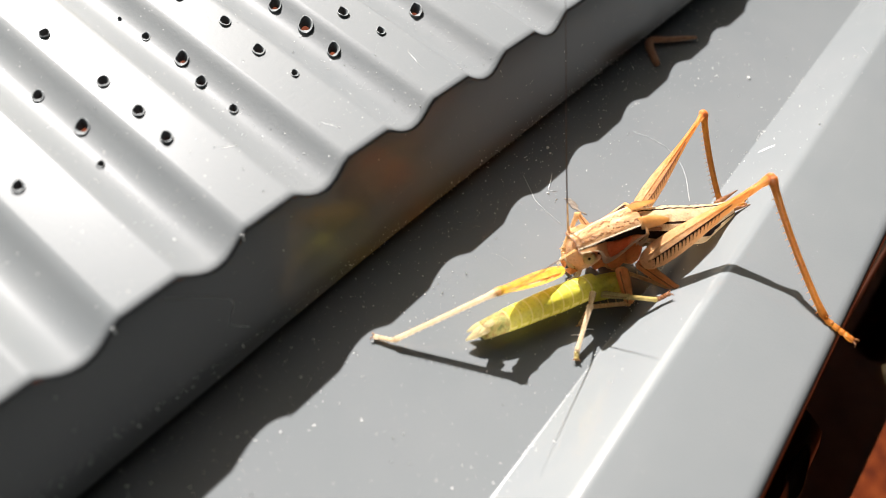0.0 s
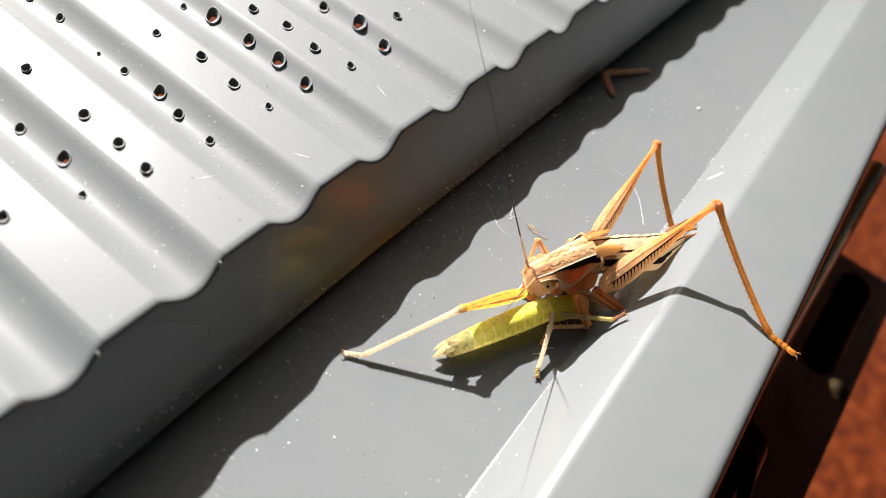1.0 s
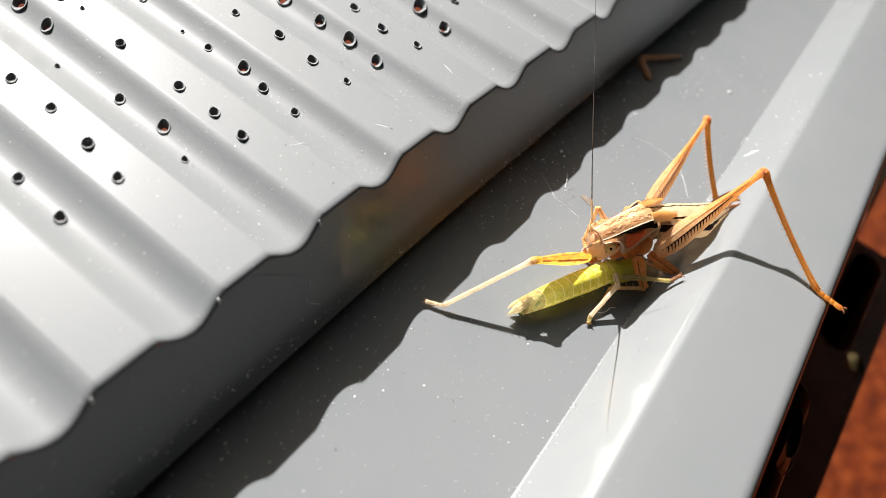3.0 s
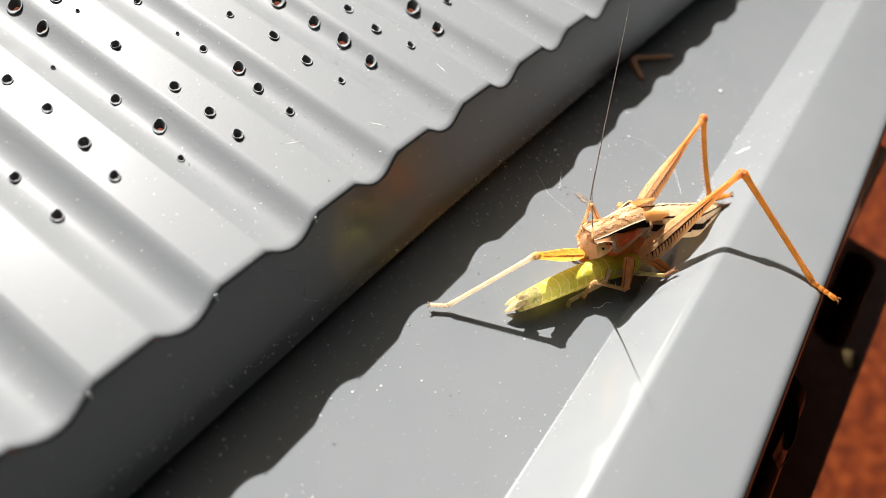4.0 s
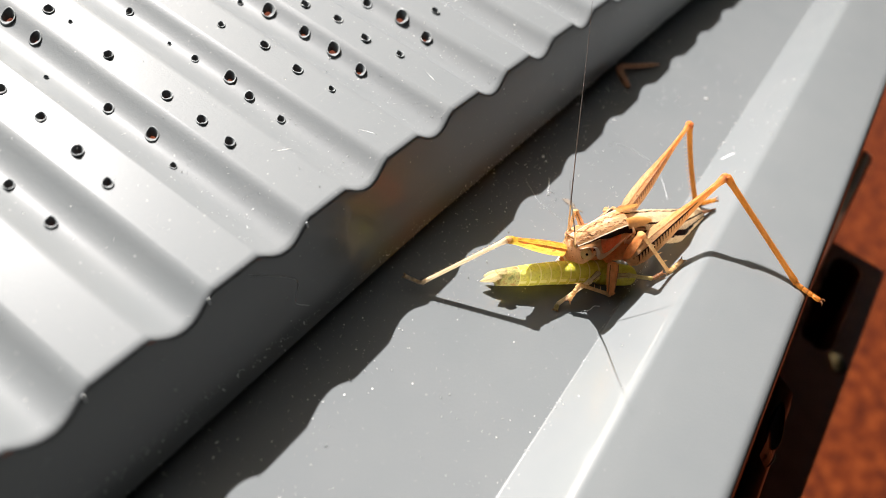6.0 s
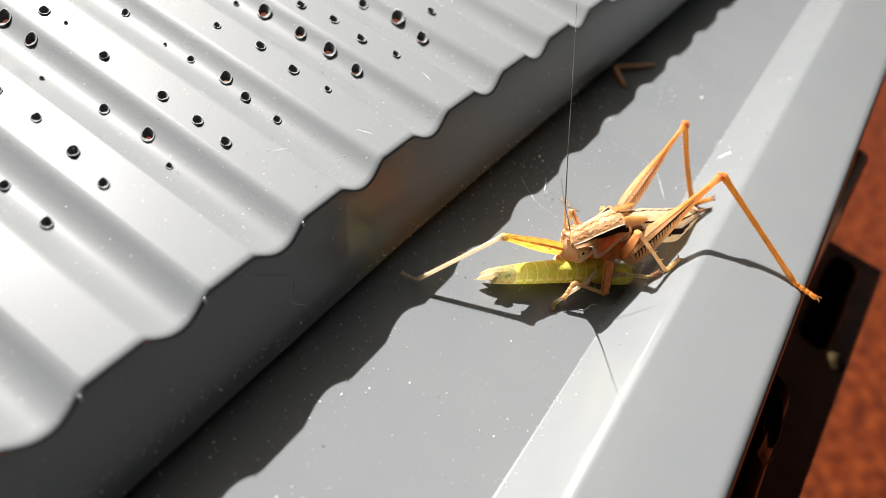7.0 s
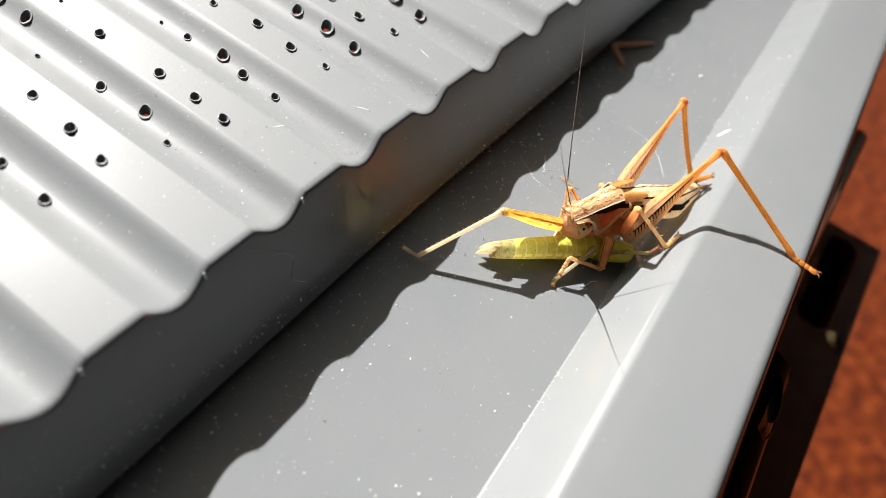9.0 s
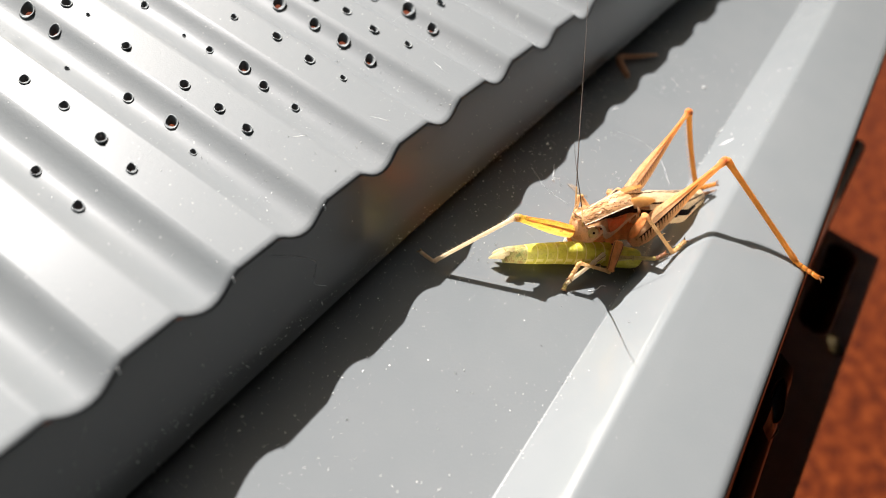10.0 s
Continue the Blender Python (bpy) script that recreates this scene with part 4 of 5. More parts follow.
class Leg:
    """A leg of three stiff pieces, from the places of its joints at rest in the thing's own centimetres."""

    def __init__(self, owner, pieces, hip, knee, ankle, toe, twist=(0, 0, 1), slips=False):
        self.owner, self.pieces, self.twist, self.slips = owner, pieces, twist, slips
        self.rest = [Vector(p) for p in (hip, knee, ankle, toe)]

    def lay(self, hip, knee, ankle, toe):
        """Poses of the pieces for the given joints, each piece keeping its length."""
        a, b, c, d = self.rest
        l1, l2 = (b - a).length, (c - b).length
        hip, ankle = Vector(hip), Vector(ankle)
        if self.slips:
            # the knee is given; the thigh's root slips a little under the body
            mid = ankle + (Vector(knee) - ankle).normalized() * l2
            root = mid + (hip - mid).normalized() * l1
            return [along_to(root, mid, self.twist), along_to(mid, ankle, self.twist), along_to(ankle, Vector(toe))]
        way = ankle - hip
        far = min(way.length, (l1 + l2) * 0.999)
        way.normalize()
        cosine = max(-1, min(1, (l1 * l1 + far * far - l2 * l2) / (2 * l1 * far)))
        side = Vector(knee) - hip
        side = (side - way * side.dot(way)).normalized()
        mid = hip + way * l1 * cosine + side * l1 * math.sqrt(1 - cosine * cosine)
        end = mid + (ankle - mid).normalized() * l2
        tip = end + (Vector(toe) - Vector(ankle))
        return [along_to(hip, mid, self.twist), along_to(mid, end, self.twist), along_to(end, tip)]

    def settle(self):
        for ob, m in zip(self.pieces, self.lay(*self.rest)):
            ob.matrix_basis = m


def make_leg(owner, kind, hip, knee, ankle, toe, looks):
    p = [Vector(q) for q in (hip, knee, ankle, toe)]
    l1, l2, l3 = (p[1] - p[0]).length, (p[2] - p[1]).length, (p[3] - p[2]).length
    if kind == "hind":
        thigh = hind_thigh(l1, looks["thick"], looks["thigh"], owner, looks.get("bars", True), looks.get("label", ""), looks.get("comb"))
    else:
        thigh = slim_thigh(l1, looks["thick"], looks["thigh"], owner, kind + "_thigh")
    lower = shin(l2, looks["r0"], looks["r1"], looks["shin"], owner, looks.get("spines", 6), looks.get("spine", 0.025), kind + "_shin", bow=looks.get("bow", 0.0))
    foot = foot_piece(l3, looks["foot_r"], looks["foot"], owner)
    leg = Leg(owner, (thigh, lower, foot), *p, looks.get("twist", (0, 0, 1)), kind == "hind")
    leg.settle()
    return leg


HIND = dict(bow=0.03, twist=(0.1, -1, 0.35), thick=0.106, thigh=SKIN_THIGH, r0=0.027, r1=0.024, shin=SKIN_SHIN, spines=18, spine=0.022, foot_r=0.03, foot=SKIN_SHIN, label="stout tan hind thigh tapering to an orange knee")
SLIM = dict(thick=0.04, thigh=SKIN_LEG, r0=0.018, r1=0.017, shin=SKIN_LEG, spines=5, spine=0.03, foot_r=0.024, foot=SKIN_LEG)
legs = {
    "hind_near": make_leg(cricket, "hind", own((4.22, -1.69, 0.18)), own((5.11, -1.99, 0.95)), own((4.90, -3.04, 0.47)), own((4.88, -3.32, 0.46)), HIND),
    "hind_far": make_leg(cricket, "hind", own((4.57, -1.39, 0.34)), own((5.76, -1.39, 0.84)), own((5.6, -1.87, 0.15)), own((5.68, -2.03, 0.28)), dict(HIND, thick=0.08, comb=SKIN_BROWN)),
    "mid_near": make_leg(cricket, "mid", own((4.26, -1.65, 0.16)), own((4.21, -1.67, 0.56)), own((4.29, -2.05, 0.28)), own((4.50, -2.09, 0.34)), dict(SLIM, thigh=SKIN_RUST, thick=0.05)),
    "mid_far": make_leg(cricket, "mid", own((4.39, -1.37, 0.26)), own((4.39, -1.24, 0.4)), own((4.78, -1.35, 0.05)), own((4.95, -1.42, 0.02)), SLIM),
    "front_near": make_leg(cricket, "front", own((3.97, -1.6, 0.3)), own((3.79, -1.68, 0.07)), own((3.56, -1.42, 0.2)), own((3.42, -1.43, 0.07)), dict(SLIM, thigh=SKIN_RUST, thick=0.054)),
    "front_far": make_leg(cricket, "front", own((4.14, -1.23, 0.25)), own((4.1, -1.05, 0.44)), own((3.96, -1.12, 0.15)), own((3.86, -1.2, 0.15)), dict(SLIM, thick=0.03)),
}


def feeler(name, reach, sag):
    """A long thin antenna along its own x."""
    bm = bmesh.new()
    n = 40
    pts = [(reach * i / n, 0, sag * math.sin(math.pi * 0.5 * i / n) ** 2) for i in range(n + 1)]
    tube(bm, pts, [0.0008 + 0.0066 * (1 - i / n) ** 1.2 + 0.005 * max(0, 1 - 8 * i / n) + (0.0005 if i % 2 else 0) for i in range(n + 1)], 6)
    for face in bm.faces:
        face.material_index = 1 if face.calc_center_median().x < 0.3 else 0
    ob = part(name, bm, FEELER, cricket, "long thread-like dark antenna with a tan base")
    ob.data.materials.append(SKIN_LEG)
    return ob


feeler_far = feeler("antenna", 2.3, 0.12)
feeler_near = feeler("antenna", 1.25, -0.06)
ROOT_FAR, ROOT_NEAR = Vector((0.51, -0.133, 0.511)), Vector((0.51, -0.017, 0.511))

# the grasshopper that is being eaten lies on its side; its own x runs towards its tail
PREY_AT = (3.86, -1.43)
prey = thing("grasshopper", "yellow-green grasshopper lying caught under the bush-cricket", "grasshopper")
PREY_TURN = 140.0
PREY_HOME = pose(PREY_AT[0] * CM, PREY_AT[1] * CM, 0, 0, 0, PREY_TURN)
PREY_INTO = PREY_HOME.inverted()
prey.matrix_basis = PREY_HOME


def prey_own(p):
    return (PREY_INTO @ (Vector(p) * CM)) / CM


def prey_body():
    count, x0, x1 = 11, -0.18, 0.88
    for k in range(count):
        bm = bmesh.new()
        rings = []
        for j in range(5):
            u = (k + (0, 0.3, 0.6, 0.9, 1.03)[j]) / count
            x = x0 + (x1 - x0) * u
            swell = 1 + 0.014 * math.sin(math.pi * min(1, j / 4 * 1.1))
            r = lerp_list([(0, 0.1), (0.35, 0.108), (0.7, 0.096), (0.92, 0.08), (1.1, 0.058)], u) * swell
            z = lerp_list([(0, 0.11), (0.5, 0.11), (1.1, 0.08)], u)
            ring = []
            for i in range(20):
                a = math.tau * i / 20
                keel = 1 + 0.07 * max(0, math.cos(a - 0.5)) ** 8
                ring.append(bm.verts.new((x, r * math.sin(a) * keel, z + r * 1.02 * math.cos(a) * keel)))
            rings.append(ring)
        for j, (r0, r1) in enumerate(zip(rings, rings[1:])):
            for i in range(20):
                face = bm.faces.new((r0[i], r0[(i + 1) % 20], r1[(i + 1) % 20], r1[i]))
                face.material_index = 1 if j == 3 or i in (4, 7) and j else 0
        if k == count - 1:
            bm.faces.new(rings[-1])
        last = k >= count - 2
        ring = part("belly_ring", bm, SKIN_MOSS if last else SKIN_GREEN, prey, "dull mossy last ring" if last else "")
        ring.data.materials.append(SKIN_MOSS if last else SKIN_RIM)
    for (a, b, c), r in ((((0.87, 0.0, 0.1), (0.95, 0.01, 0.085), (1.03, 0.015, 0.06)), 0.042), (((0.86, 0.03, 0.14), (0.92, 0.045, 0.15), (0.97, 0.06, 0.15)), 0.028), (((0.87, -0.045, 0.1), (0.93, -0.05, 0.075), (0.98, -0.05, 0.05)), 0.026), (((0.82, 0.01, 0.18), (0.88, 0.02, 0.195), (0.92, 0.02, 0.2)), 0.026)):
        bm = bmesh.new()
        tube(bm, curve_through([a, b, c], 6), [r, r, r * 0.85, r * 0.65, r * 0.4, r * 0.06], 8)
        part("tail_point", bm, SKIN_TAIL, prey, "pale pointed tail piece")
    bm = bmesh.new()
    tube(bm, curve_through([(-0.12, 0.03, 0.11), (-0.28, 0.05, 0.11), (-0.42, 0.07, 0.11), (-0.5, 0.08, 0.11)], 9), [0.1, 0.103, 0.105, 0.104, 0.102, 0.098, 0.09, 0.07, 0.03], 16)
    part("forebody", bm, SKIN_GREEN, prey, "green chest held in the cricket's jaws")


prey_body()
PREY_HIND = dict(twist=(0.415, 0.25, 0.585), thick=0.105, thigh=SKIN_YELLOW, r0=0.02, r1=0.017, shin=SKIN_BONE, spines=14, spine=0.016, foot_r=0.021, foot=SKIN_BONE, bars=False, label="yellow hind thigh flecked with brown")
PREY_SLIM = dict(thick=0.03, thigh=SKIN_OLIVE, r0=0.02, r1=0.017, shin=SKIN_OLIVE, spines=0, foot_r=0.022, foot=SKIN_BROWN)
prey_legs = {
    "hind": make_leg(prey, "hind", prey_own((3.92, -1.22, 0.16)), prey_own((3.28, -0.81, 0.46)), prey_own((2.66, -0.4, 0.07)), prey_own((2.58, -0.25, 0.08)), PREY_HIND),
    "mid": make_leg(prey, "mid", prey_own((3.86, -1.55, 0.2)), prey_own((3.75, -1.52, 0.16)), prey_own((3.40, -1.42, 0.03)), prey_own((3.33, -1.44, 0.02)), dict(PREY_SLIM, thigh=SKIN_BONE, shin=SKIN_BONE, foot=SKIN_OLIVE)),
    "front": make_leg(prey, "front", prey_own((3.90, -1.62, 0.16)), prey_own((4.05, -1.76, 0.2)), prey_own((4.20, -1.95, 0.18)), prey_own((4.30, -2.01, 0.24)), PREY_SLIM),
}


# ---- small things on the cover ----
TONE = (0.76, 0.76, 0.76)

def crease(x):
    return 0.05 * (x - 4.0)


def surface(x, y):
    """Height of the channel, its slope and the lip at a place."""
    w = y - crease(x) * min(1, max(0, (-y - 0.1) / 1.7)) - warp(x) * max(0, 1 + (min(y, -0.1) + 0.1) / 1.75)
    if w > 0:
        return min(w / 0.37, 1) * 0.75
    return lerp_list([(0, 0.0), (1.85, 0.0), (2.27, 0.42), (3.2, 0.45)], min(-w, 3.2))


LEAF = chitin("dry_leaf", [(0.3, (0.13, 0.095, 0.065)), (0.7, (0.21, 0.16, 0.11))], 8, 0.7, soft=0.0)
TWIG = chitin("dry_twig", [(0.3, (0.3, 0.12, 0.05)), (0.7, (0.55, 0.26, 0.12))], 10, 0.6, soft=0.0)
SILK = chitin("silk", [(0.3, (0.9, 0.9, 0.9)), (0.7, (1.3, 1.3, 1.26))], 10, 0.3, soft=0.0, grit=0.0)
DUST = chitin("dust", [(0.3, (0.8, 0.78, 0.74)), (0.7, (1.3, 1.28, 1.22))], 3, 0.8, soft=0.0, grit=0.1)


def flake():
    bm = bmesh.new()
    rows = []
    for i in range(13):
        u = i / 12
        w = 0.06 * math.sin(math.pi * min(1, u * 1.4)) ** 0.8 if u < 0.68 else 0.008 + 0.012 * math.sin((u - 0.68) * 9)
        rows.append((Vector((-0.12 + 0.25 * u, 0.012 * math.sin(u * 7), 0.003 + 0.0015 * math.sin(u * 5))), (max(w * (0.62 + 0.3 * noise.noise((u * 9, 0, 4))), 0.004), 0.0016)))
    tube(bm, [r[0] for r in rows], [r[1] for r in rows], 10)
    ob = tagged(part("leaf_flake", bm, LEAF), "small dry brown leaf scale lying on the channel", "leaf")
    ob.matrix_basis = pose(0.0468, -0.0088, 0, 0, 0, -92)


def twig():
    bm = bmesh.new()
    tube(bm, curve_through([(7.12, -0.36, 0.03), (7.28, -0.16, 0.05), (7.4, -0.1, 0.06), (7.6, -0.22, 0.05), (7.95, -0.42, 0.04)], 15), [0.03, 0.04, 0.045, 0.045, 0.05, 0.045, 0.04, 0.038, 0.036, 0.034, 0.032, 0.03, 0.028, 0.024, 0.012], 8)
    tagged(part("twig", bm, TWIG), "bent brown bit of dry twig in the shade of the riser", "twig")


def hair(points, r, label):
    bm = bmesh.new()
    pts = curve_through([(x, y, surface(x, y) + 0.002 + z) for x, y, z in points], 26)
    tube(bm, pts, [r] * 26, 4)
    tagged(part("fibre", bm, SILK), label, "fibre", "loose fibres")


def specks():
    """Grains of dust and lint, too many to count."""
    rnd = random.Random(7)
    bm = bmesh.new()
    for k in range(6200):
        x = rnd.uniform(-1, 9)
        where = rnd.random()
        y = rnd.uniform(-2.1, 0.33) if where < 0.42 else rnd.gauss(0.004, 0.012) if where < 0.72 else min(0.3, rnd.gauss(-0.25, 0.25))
        r = 0.0024 + 0.0065 * rnd.random() ** 5
        z = surface(x, y)
        if k % 3 == 0:
            x, y = rnd.uniform(-1.5, 9), 0.45 + 5.0 * rnd.random() ** 1.3
            z, r = ribbed(x), r * 0.6
        elif k % 17 == 0:
            # caught along the creases of the channel
            x = rnd.uniform(0.5, 8.5)
            y = -1.85 + crease(x) + rnd.gauss(0.0, 0.012)
            z, r = surface(x, y), 0.003 + 0.006 * rnd.random() ** 3
        elif k % 7 == 1:
            # lint in the troughs near the edge
            x, y = rnd.randrange(1, 8) + rnd.gauss(0.72, 0.1), 0.42 + 1.3 * rnd.random() ** 1.5
            z, r = ribbed(x), 0.0022 + 0.004 * rnd.random() ** 2
        m = pose(0, 0, 0, rnd.uniform(0, 360), rnd.uniform(0, 360), rnd.uniform(0, 360))
        p = Vector((x, y, z + r * 0.3))
        quad = [Vector(c) for c in ((1, 0, 0), (-0.4, 0.9, 0), (-0.4, -0.9, 0), (0, 0, 0.8))]
        stretch = 1 + 3 * rnd.random() ** 6
        vs = [bm.verts.new(p + (m @ Vector((c.x * stretch, c.y, c.z))) * r) for c in quad]
        for a, b, c in ((0, 1, 2), (0, 1, 3), (1, 2, 3), (2, 0, 3)):
            bm.faces.new((vs[a], vs[b], vs[c]))
    tagged(part("dust", bm, DUST, smooth=False), "scattered pale grains of dust and lint", "dust", kind="stuff")


def crumbs():
    rnd = random.Random(3)
    for x, y, r in ((1.85, -0.95, 0.013), (7.84, -1.18, 0.035), (4.43, 0.02, 0.022), (3.56, -1.66, 0.012), (4.62, -0.62, 0.018), (2.78, -1.34, 0.012), (5.1, -0.28, 0.03), (5.06, -0.34, 0.022)):
        bm = bmesh.new()
        r *= 0.65
        for v in ball(bm, (0, 0, 0), (r, r * 0.7, r * 0.5), None, 9, 6):
            v.co += v.co * 0.35 * noise.noise(v.co * 60 + Vector((x, y, 0)))
        ob = tagged(part("crumb", bm, DUST if r < 0.03 else LEAF), "tiny pale crumb of dirt on the plastic", "crumb", "crumbs")
        ob.matrix_basis = pose(x * CM, y * CM, (surface(x, y) + r * 0.3) * CM, 0, 0, rnd.uniform(0, 180))


flake()
twig()
hair([(5.99, -0.73, 0), (6.06, -0.95, 0.0), (6.04, -1.17, 0), (5.9, -1.38, 0), (5.6, -1.6, 0)], 0.0012, "long pale curved fibre on the channel")
hair([(4.62, -0.34, 0), (4.52, -0.5, 0), (4.45, -0.62, 0), (4.41, -0.91, 0)], 0.0012, "short pale fibre beside the shadow edge")
hair([(4.86, -0.5, 0), (4.74, -0.56, 0.01), (4.66, -0.6, 0), (4.7, -0.66, 0)], 0.0018, "crumpled white lint fibre")
hair([(3.52, -1.62, 0), (3.58, -1.67, 0.01), (3.66, -1.68, 0), (3.7, -1.72, 0)], 0.003, "tiny white fibre in the cricket's shadow")
hair([(1.3, 0.3, 0), (1.55, 0.22, 0.02), (1.7, 0.16, 0.01), (1.62, 0.1, 0), (1.74, 0.05, 0)], 0.0016, "loose yellowish fibre hanging on the riser")
specks()
crumbs()


def scratch(a, b, r, label):
    """A pale scratch across the ribs or the slope."""
    bm = bmesh.new()
    (x0, y0), (x1, y1) = a, b
    pts = []
    for k in range(14):
        x, y = x0 + (x1 - x0) * k / 13 + 0.01 * noise.noise((k * 0.4, x0, 1)), y0 + (y1 - y0) * k / 13
        pts.append((x, y, ribbed(x) if y > 0.45 else surface(x, y)))
    tube(bm, pts, [(r * math.sin(math.pi * (0.05 + 0.9 * k / 13)), 0.0012) for k in range(14)], 5)
    part("scratch", bm, DUST, cover, label)


scratch((3.08, 0.77), (3.16, 0.62), 0.0022, "pale scratch on the ribbed top")
scratch((2.34, 1.03), (2.46, 0.97), 0.0022, "pale scratch on the ribbed top")
scratch((4.26, 0.9), (4.22, 0.76), 0.0022, "pale scratch on the ribbed top")
scratch((1.25, 2.56), (1.38, 2.46), 0.003, "pale scratch on the ribbed top")
scratch((6.68, -1.79), (6.8, -1.88), 0.01, "pale scuff on the slope")


def beads():
    """Small white beads at the ends of three troughs."""
    for x in (-0.06, 0.94, 1.95):
        bm = bmesh.new()
        ball(bm, (x, front(x) + 0.001, ribbed(x) - 0.03), (0.009, 0.011, 0.03), Matrix.Rotation(-0.3, 4, "X"), 12, 8)
        part("trough_bead", bm, SILK, cover, "white bead at the end of a trough")


beads()


# ---- what moves ----
def between(rows, t):
    """A row of numbers at time t, eased between the given rows."""
    for (a, x), (b, y) in zip(rows, rows[1:]):
        if t <= b:
            u = (t - a) / (b - a)
            u = u * u * (3 - 2 * u)
            return [p + (q - p) * u for p, q in zip(x, y)]
    return rows[-1][1]


TIMES = [0.0, 0.5, 1.0, 1.5, 2.0, 2.5, 3.0, 3.4, 3.8, 4.0, 4.2, 4.5, 5.0, 5.5, 6.2, 7.0, 7.5, 8.0, 8.5, 9.0, 9.5, 10.0]
# the cricket's shift in centimetres and its turns in degrees about its own z, y and x
SHIFT = [(0.0, (0.16, 0.01, 0, 0, 0, 0)), (0.5, (0.15, 0.01, 0, 0, 0, 0)), (1.0, (0.11, -0.01, 0, 0, 0, 0)), (1.5, (0.11, -0.01, 0, 0, 0, 0)), (2.0, (0.14, 0, 0, 0, 0, 0)),
         (2.5, (0.14, 0, 0, 0, 0, 0)), (3.8, (0.05, -0.02, 0, 0, 0, 0)), (4.5, (0.03, 0, 0, 0, 0, 0)), (5.5, (0, 0, 0, 0, 0, 0)), (7.0, (-0.01, 0, 0, 0, 0, 0)), (9.0, (0, 0, 0, 0, 0, 0)), (10.0, (0.03, 0.01, 0, 0, 0, 0))]
# the grasshopper's tail swings round the place where it is held: turn and tip in degrees
SWING = [(0.0, (148.0 + 11, 0)), (1.0, (147.0 + 11, 0)), (2.0, (157.0, 0)), (2.5, (157.0, 0)), (3.8, (160.0, 0)), (4.0, (159.0, 0)), (4.5, (147.0, 0)), (5.0, (142.0, 0)), (5.5, (140.0, 0)), (7.0, (138.5, 0)), (8.0, (137.0, 0)), (10.0, (136.0, 0))]


def motions():
    body, prey_rows = {}, {}
    for t in TIMES:
        dx, dy, dz, yaw, pitch, roll = between(SHIFT, t)
        body[t] = pose(dx * CM, dy * CM, dz * CM) @ HOME @ pose(0, 0, 0, roll, pitch, yaw)
        turn, tip = between(SWING, t)
        prey_rows[t] = pose((PREY_AT[0] - 0.003 * max(0, turn - 140)) * CM, PREY_AT[1] * CM, 0, 0, 0, turn) @ pose(0, 0, 0, 0, tip, 0)
    walk(cricket, [(t, body[t]) for t in TIMES])
    walk(prey, [(t, prey_rows[t]) for t in TIMES])

    def place(rows, t, into):
        return [(into @ (Vector(p) * CM)) / CM for p in rows]

    def step(leg, home, track, plants):
        """Keys a leg whose ankle and toe stand in the world as plants tells; plants: (time, knee hint, ankle, toe)."""
        hip = leg.rest[0]
        rows = []
        for t in TIMES:
            into = track[t].inverted()
            flat = between([(q[0], [v for p in q[1:] for v in p]) for q in plants], t)
            knee, ankle, toe = (Vector(flat[i:i + 3]) for i in (0, 3, 6))
            rows.append((t, leg.lay(hip, *place((knee, ankle, toe), t, into))))
        for i, piece in enumerate(leg.pieces):
            walk(piece, [(t, m[i]) for t, m in rows])

    step(legs["hind_near"], HOME, body, [(0.0, (5.2, -2.06, 1.03), (4.80, -3.04, 0.47), (4.78, -3.32, 0.46)), (2.0, (5.22, -2.06, 1.03), (4.86, -3.04, 0.47), (4.84, -3.32, 0.46)), (2.7, (5.22, -2.06, 1.03), (4.86, -3.04, 0.47), (4.84, -3.32, 0.46)), (4.0, (5.1, -1.99, 0.945), (4.90, -3.04, 0.47), (4.88, -3.32, 0.46)), (10.0, (5.09, -1.98, 0.945), (4.90, -3.04, 0.47), (4.88, -3.32, 0.46))])
    step(legs["hind_far"], HOME, body, [(0.0, (5.9, -1.23, 0.72), (5.62, -1.86, 0.15), (5.7, -2.03, 0.28)), (2.7, (5.88, -1.29, 0.775), (5.62, -1.86, 0.15), (5.7, -2.03, 0.28)), (4.5, (5.76, -1.38, 0.85), (5.61, -1.87, 0.15), (5.69, -2.03, 0.28)), (10.0, (5.70, -1.39, 0.85), (5.6, -1.87, 0.15), (5.68, -2.03, 0.28))])
    step(legs["mid_near"], HOME, body, [(0.0, (4.44, -2.04, 0.17), (4.33, -1.585, 0.06), (4.3, -1.44, 0.03)), (2.7, (4.44, -2.04, 0.17), (4.33, -1.585, 0.06), (4.3, -1.44, 0.03)), (4.0, (4.38, -2.02, 0.2), (4.3, -1.58, 0.07), (4.27, -1.44, 0.03)), (4.2, (4.26, -1.84, 0.46), (4.32, -1.85, 0.18), (4.45, -1.9, 0.18)), (4.4, (4.21, -1.67, 0.56), (4.29, -2.05, 0.28), (4.50, -2.09, 0.34)), (10.0, (4.21, -1.67, 0.56), (4.29, -2.05, 0.28), (4.50, -2.09, 0.34))])
    step(legs["front_near"], HOME, body, [(0.0, (3.97, -1.8, 0.07), (3.75, -1.6, 0.14), (3.66, -1.62, 0.03)), (2.7, (3.97, -1.8, 0.07), (3.75, -1.6, 0.14), (3.66, -1.62, 0.03)), (4.0, (3.86, -1.74, 0.07), (3.62, -1.5, 0.18), (3.47, -1.5, 0.06)), (10.0, (3.79, -1.68, 0.07), (3.56, -1.42, 0.2), (3.42, -1.43, 0.07))])
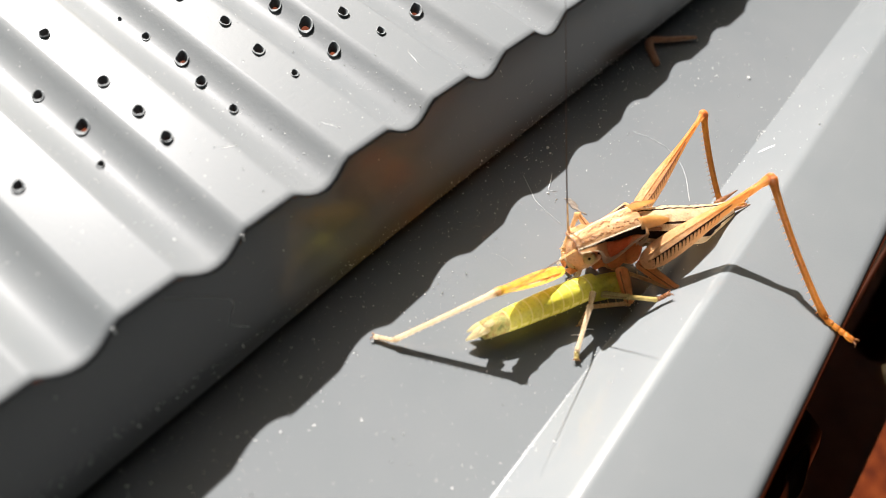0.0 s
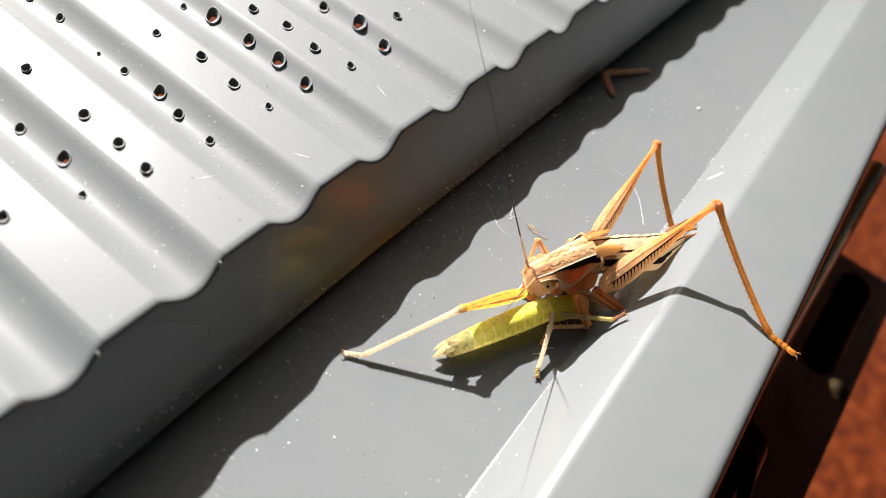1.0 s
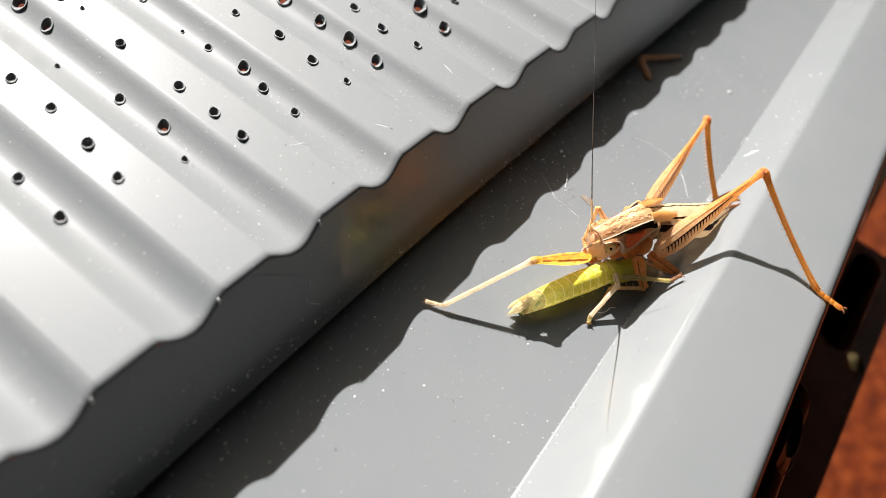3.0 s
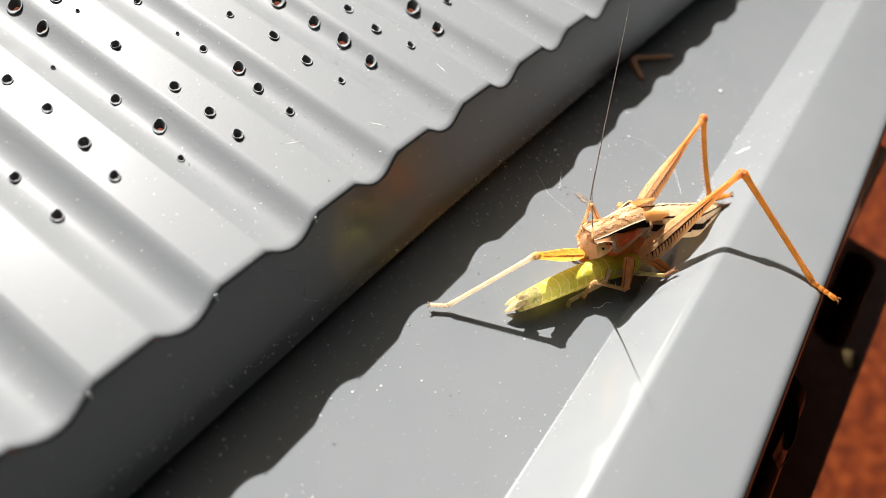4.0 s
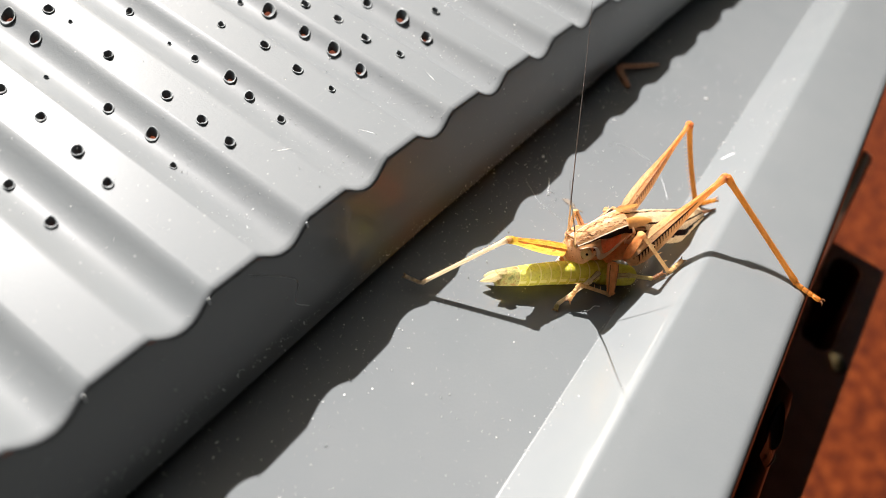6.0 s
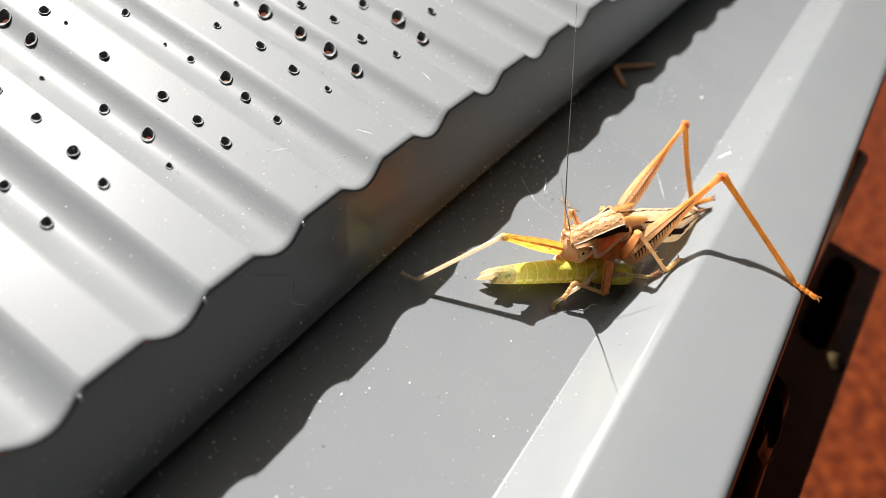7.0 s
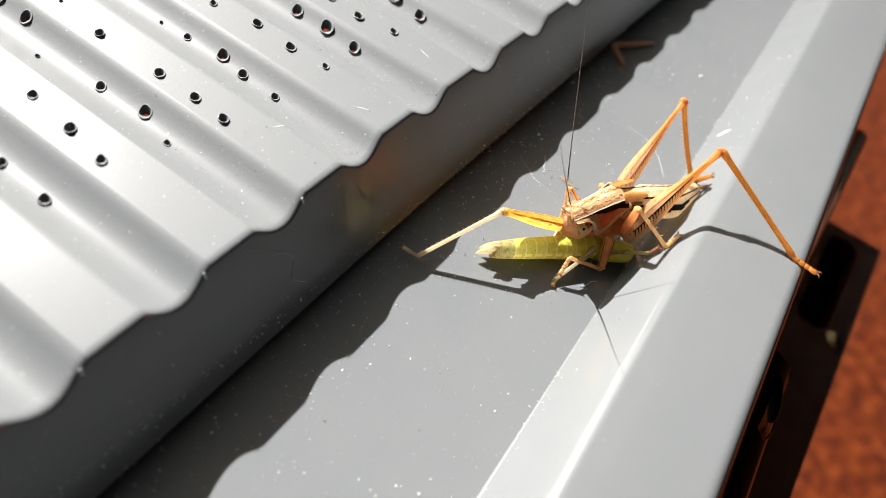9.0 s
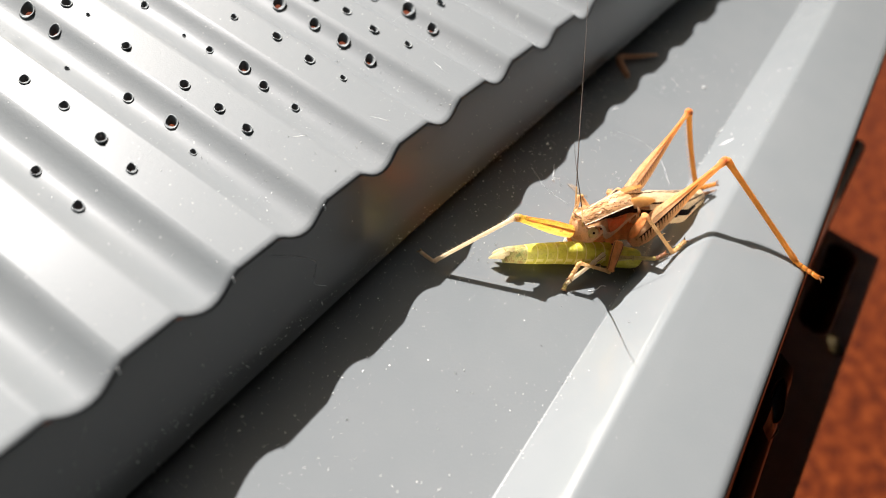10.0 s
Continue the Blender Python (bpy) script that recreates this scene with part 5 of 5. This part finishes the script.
    step(legs["front_far"], HOME, body, [(0.0, (4.2, -1.05, 0.44), (4.06, -1.12, 0.15), (3.96, -1.2, 0.15)), (10.0, (4.1, -1.05, 0.44), (3.96, -1.12, 0.15), (3.86, -1.2, 0.15))])
    step(legs["mid_far"], HOME, body, [(0.0, (4.47, -1.24, 0.4), (4.84, -1.35, 0.05), (5.0, -1.42, 0.02)), (10.0, (4.39, -1.24, 0.4), (4.84, -1.35, 0.05), (5.0, -1.42, 0.02))])
    step(prey_legs["hind"], PREY_HOME, prey_rows, [(0.0, (3.13, -1.06, 0.4), (2.46, -0.69, 0.04), (2.41, -0.6, 0.03)), (1.0, (3.16, -1.03, 0.41), (2.49, -0.65, 0.04), (2.43, -0.56, 0.03)), (2.5, (3.22, -0.97, 0.43), (2.53, -0.58, 0.04), (2.49, -0.46, 0.03)), (4.0, (3.21, -1.02, 0.46), (2.55, -0.68, 0.05), (2.48, -0.6, 0.05)), (4.5, (3.25, -0.9, 0.46), (2.58, -0.53, 0.07), (2.51, -0.44, 0.08)), (5.0, (3.28, -0.82, 0.46), (2.64, -0.44, 0.07), (2.58, -0.32, 0.08)), (5.5, (3.29, -0.8, 0.46), (2.66, -0.42, 0.07), (2.61, -0.29, 0.08)), (7.5, (3.34, -0.77, 0.46), (2.68, -0.38, 0.07), (2.64, -0.19, 0.08)), (10.0, (3.39, -0.77, 0.46), (2.7, -0.39, 0.07), (2.7, -0.21, 0.08))])
    step(prey_legs["mid"], PREY_HOME, prey_rows, [(0.0, (3.72, -1.66, 0.2), (3.40, -1.74, 0.04), (3.33, -1.79, 0.02)), (1.0, (3.72, -1.66, 0.2), (3.40, -1.74, 0.04), (3.33, -1.78, 0.02)), (2.5, (3.72, -1.66, 0.2), (3.40, -1.64, 0.04), (3.33, -1.68, 0.02)), (4.2, (3.75, -1.52, 0.16), (3.40, -1.42, 0.03), (3.33, -1.44, 0.02)), (10.0, (3.75, -1.52, 0.16), (3.40, -1.42, 0.03), (3.33, -1.44, 0.02))])
    step(prey_legs["front"], PREY_HOME, prey_rows, [(0.0, (4.02, -1.78, 0.2), (4.18, -1.97, 0.2), (4.27, -2.02, 0.26)), (10.0, (4.05, -1.76, 0.2), (4.20, -1.95, 0.18), (4.30, -2.01, 0.24))])

    # the feelers sweep: where their tips point, in the world
    def sweep(piece, root, aims):
        rows = []
        for t in TIMES:
            tip = (body[t].inverted() @ (Vector(between(aims, t)) * CM)) / CM
            rows.append((t, along_to(root, tip)))
        walk(piece, rows)

    sweep(feeler_far, ROOT_FAR, [(0.0, (4.34, -0.43, 1.45)), (0.5, (4.05, -0.25, 1.45)), (1.0, (4.05, -0.30, 1.45)), (1.5, (4.03, -0.15, 1.45)), (2.0, (3.69, -0.23, 1.45)), (2.5, (4.36, -0.25, 1.50)), (3.0, (4.6, -0.3, 1.45)), (3.8, (5.11, -0.73, 1.35)), (4.2, (4.63, -0.33, 1.45)), (4.5, (4.35, -0.55, 1.43)), (5.0, (4.45, -0.54, 1.43)), (5.5, (4.45, -0.54, 1.43)), (7.5, (4.53, -0.36, 1.50)), (9.0, (4.45, -0.53, 1.50)), (9.5, (4.58, -0.45, 1.45)), (10.0, (4.66, -0.36, 1.45))])
    sweep(feeler_near, ROOT_NEAR, [(0.0, (2.86, -1.23, 0.9)), (1.0, (2.93, -1.38, 0.9)), (1.6, (2.7, -1.4, 1.2)), (2.2, (2.6, -1.3, 0.9)), (2.5, (2.1, -1.05, 0.6)), (2.7, (2.5, -1.3, 1.2)), (3.8, (3.3, -1.2, 1.4)), (4.5, (3.3, -1.16, 1.38)), (5.5, (3.27, -1.16, 1.35)), (7.5, (3.25, -1.12, 1.35)), (9.0, (3.3, -1.1, 1.35)), (9.5, (3.6, -1.0, 1.35)), (10.0, (3.4, -1.06, 1.35))])


motions()
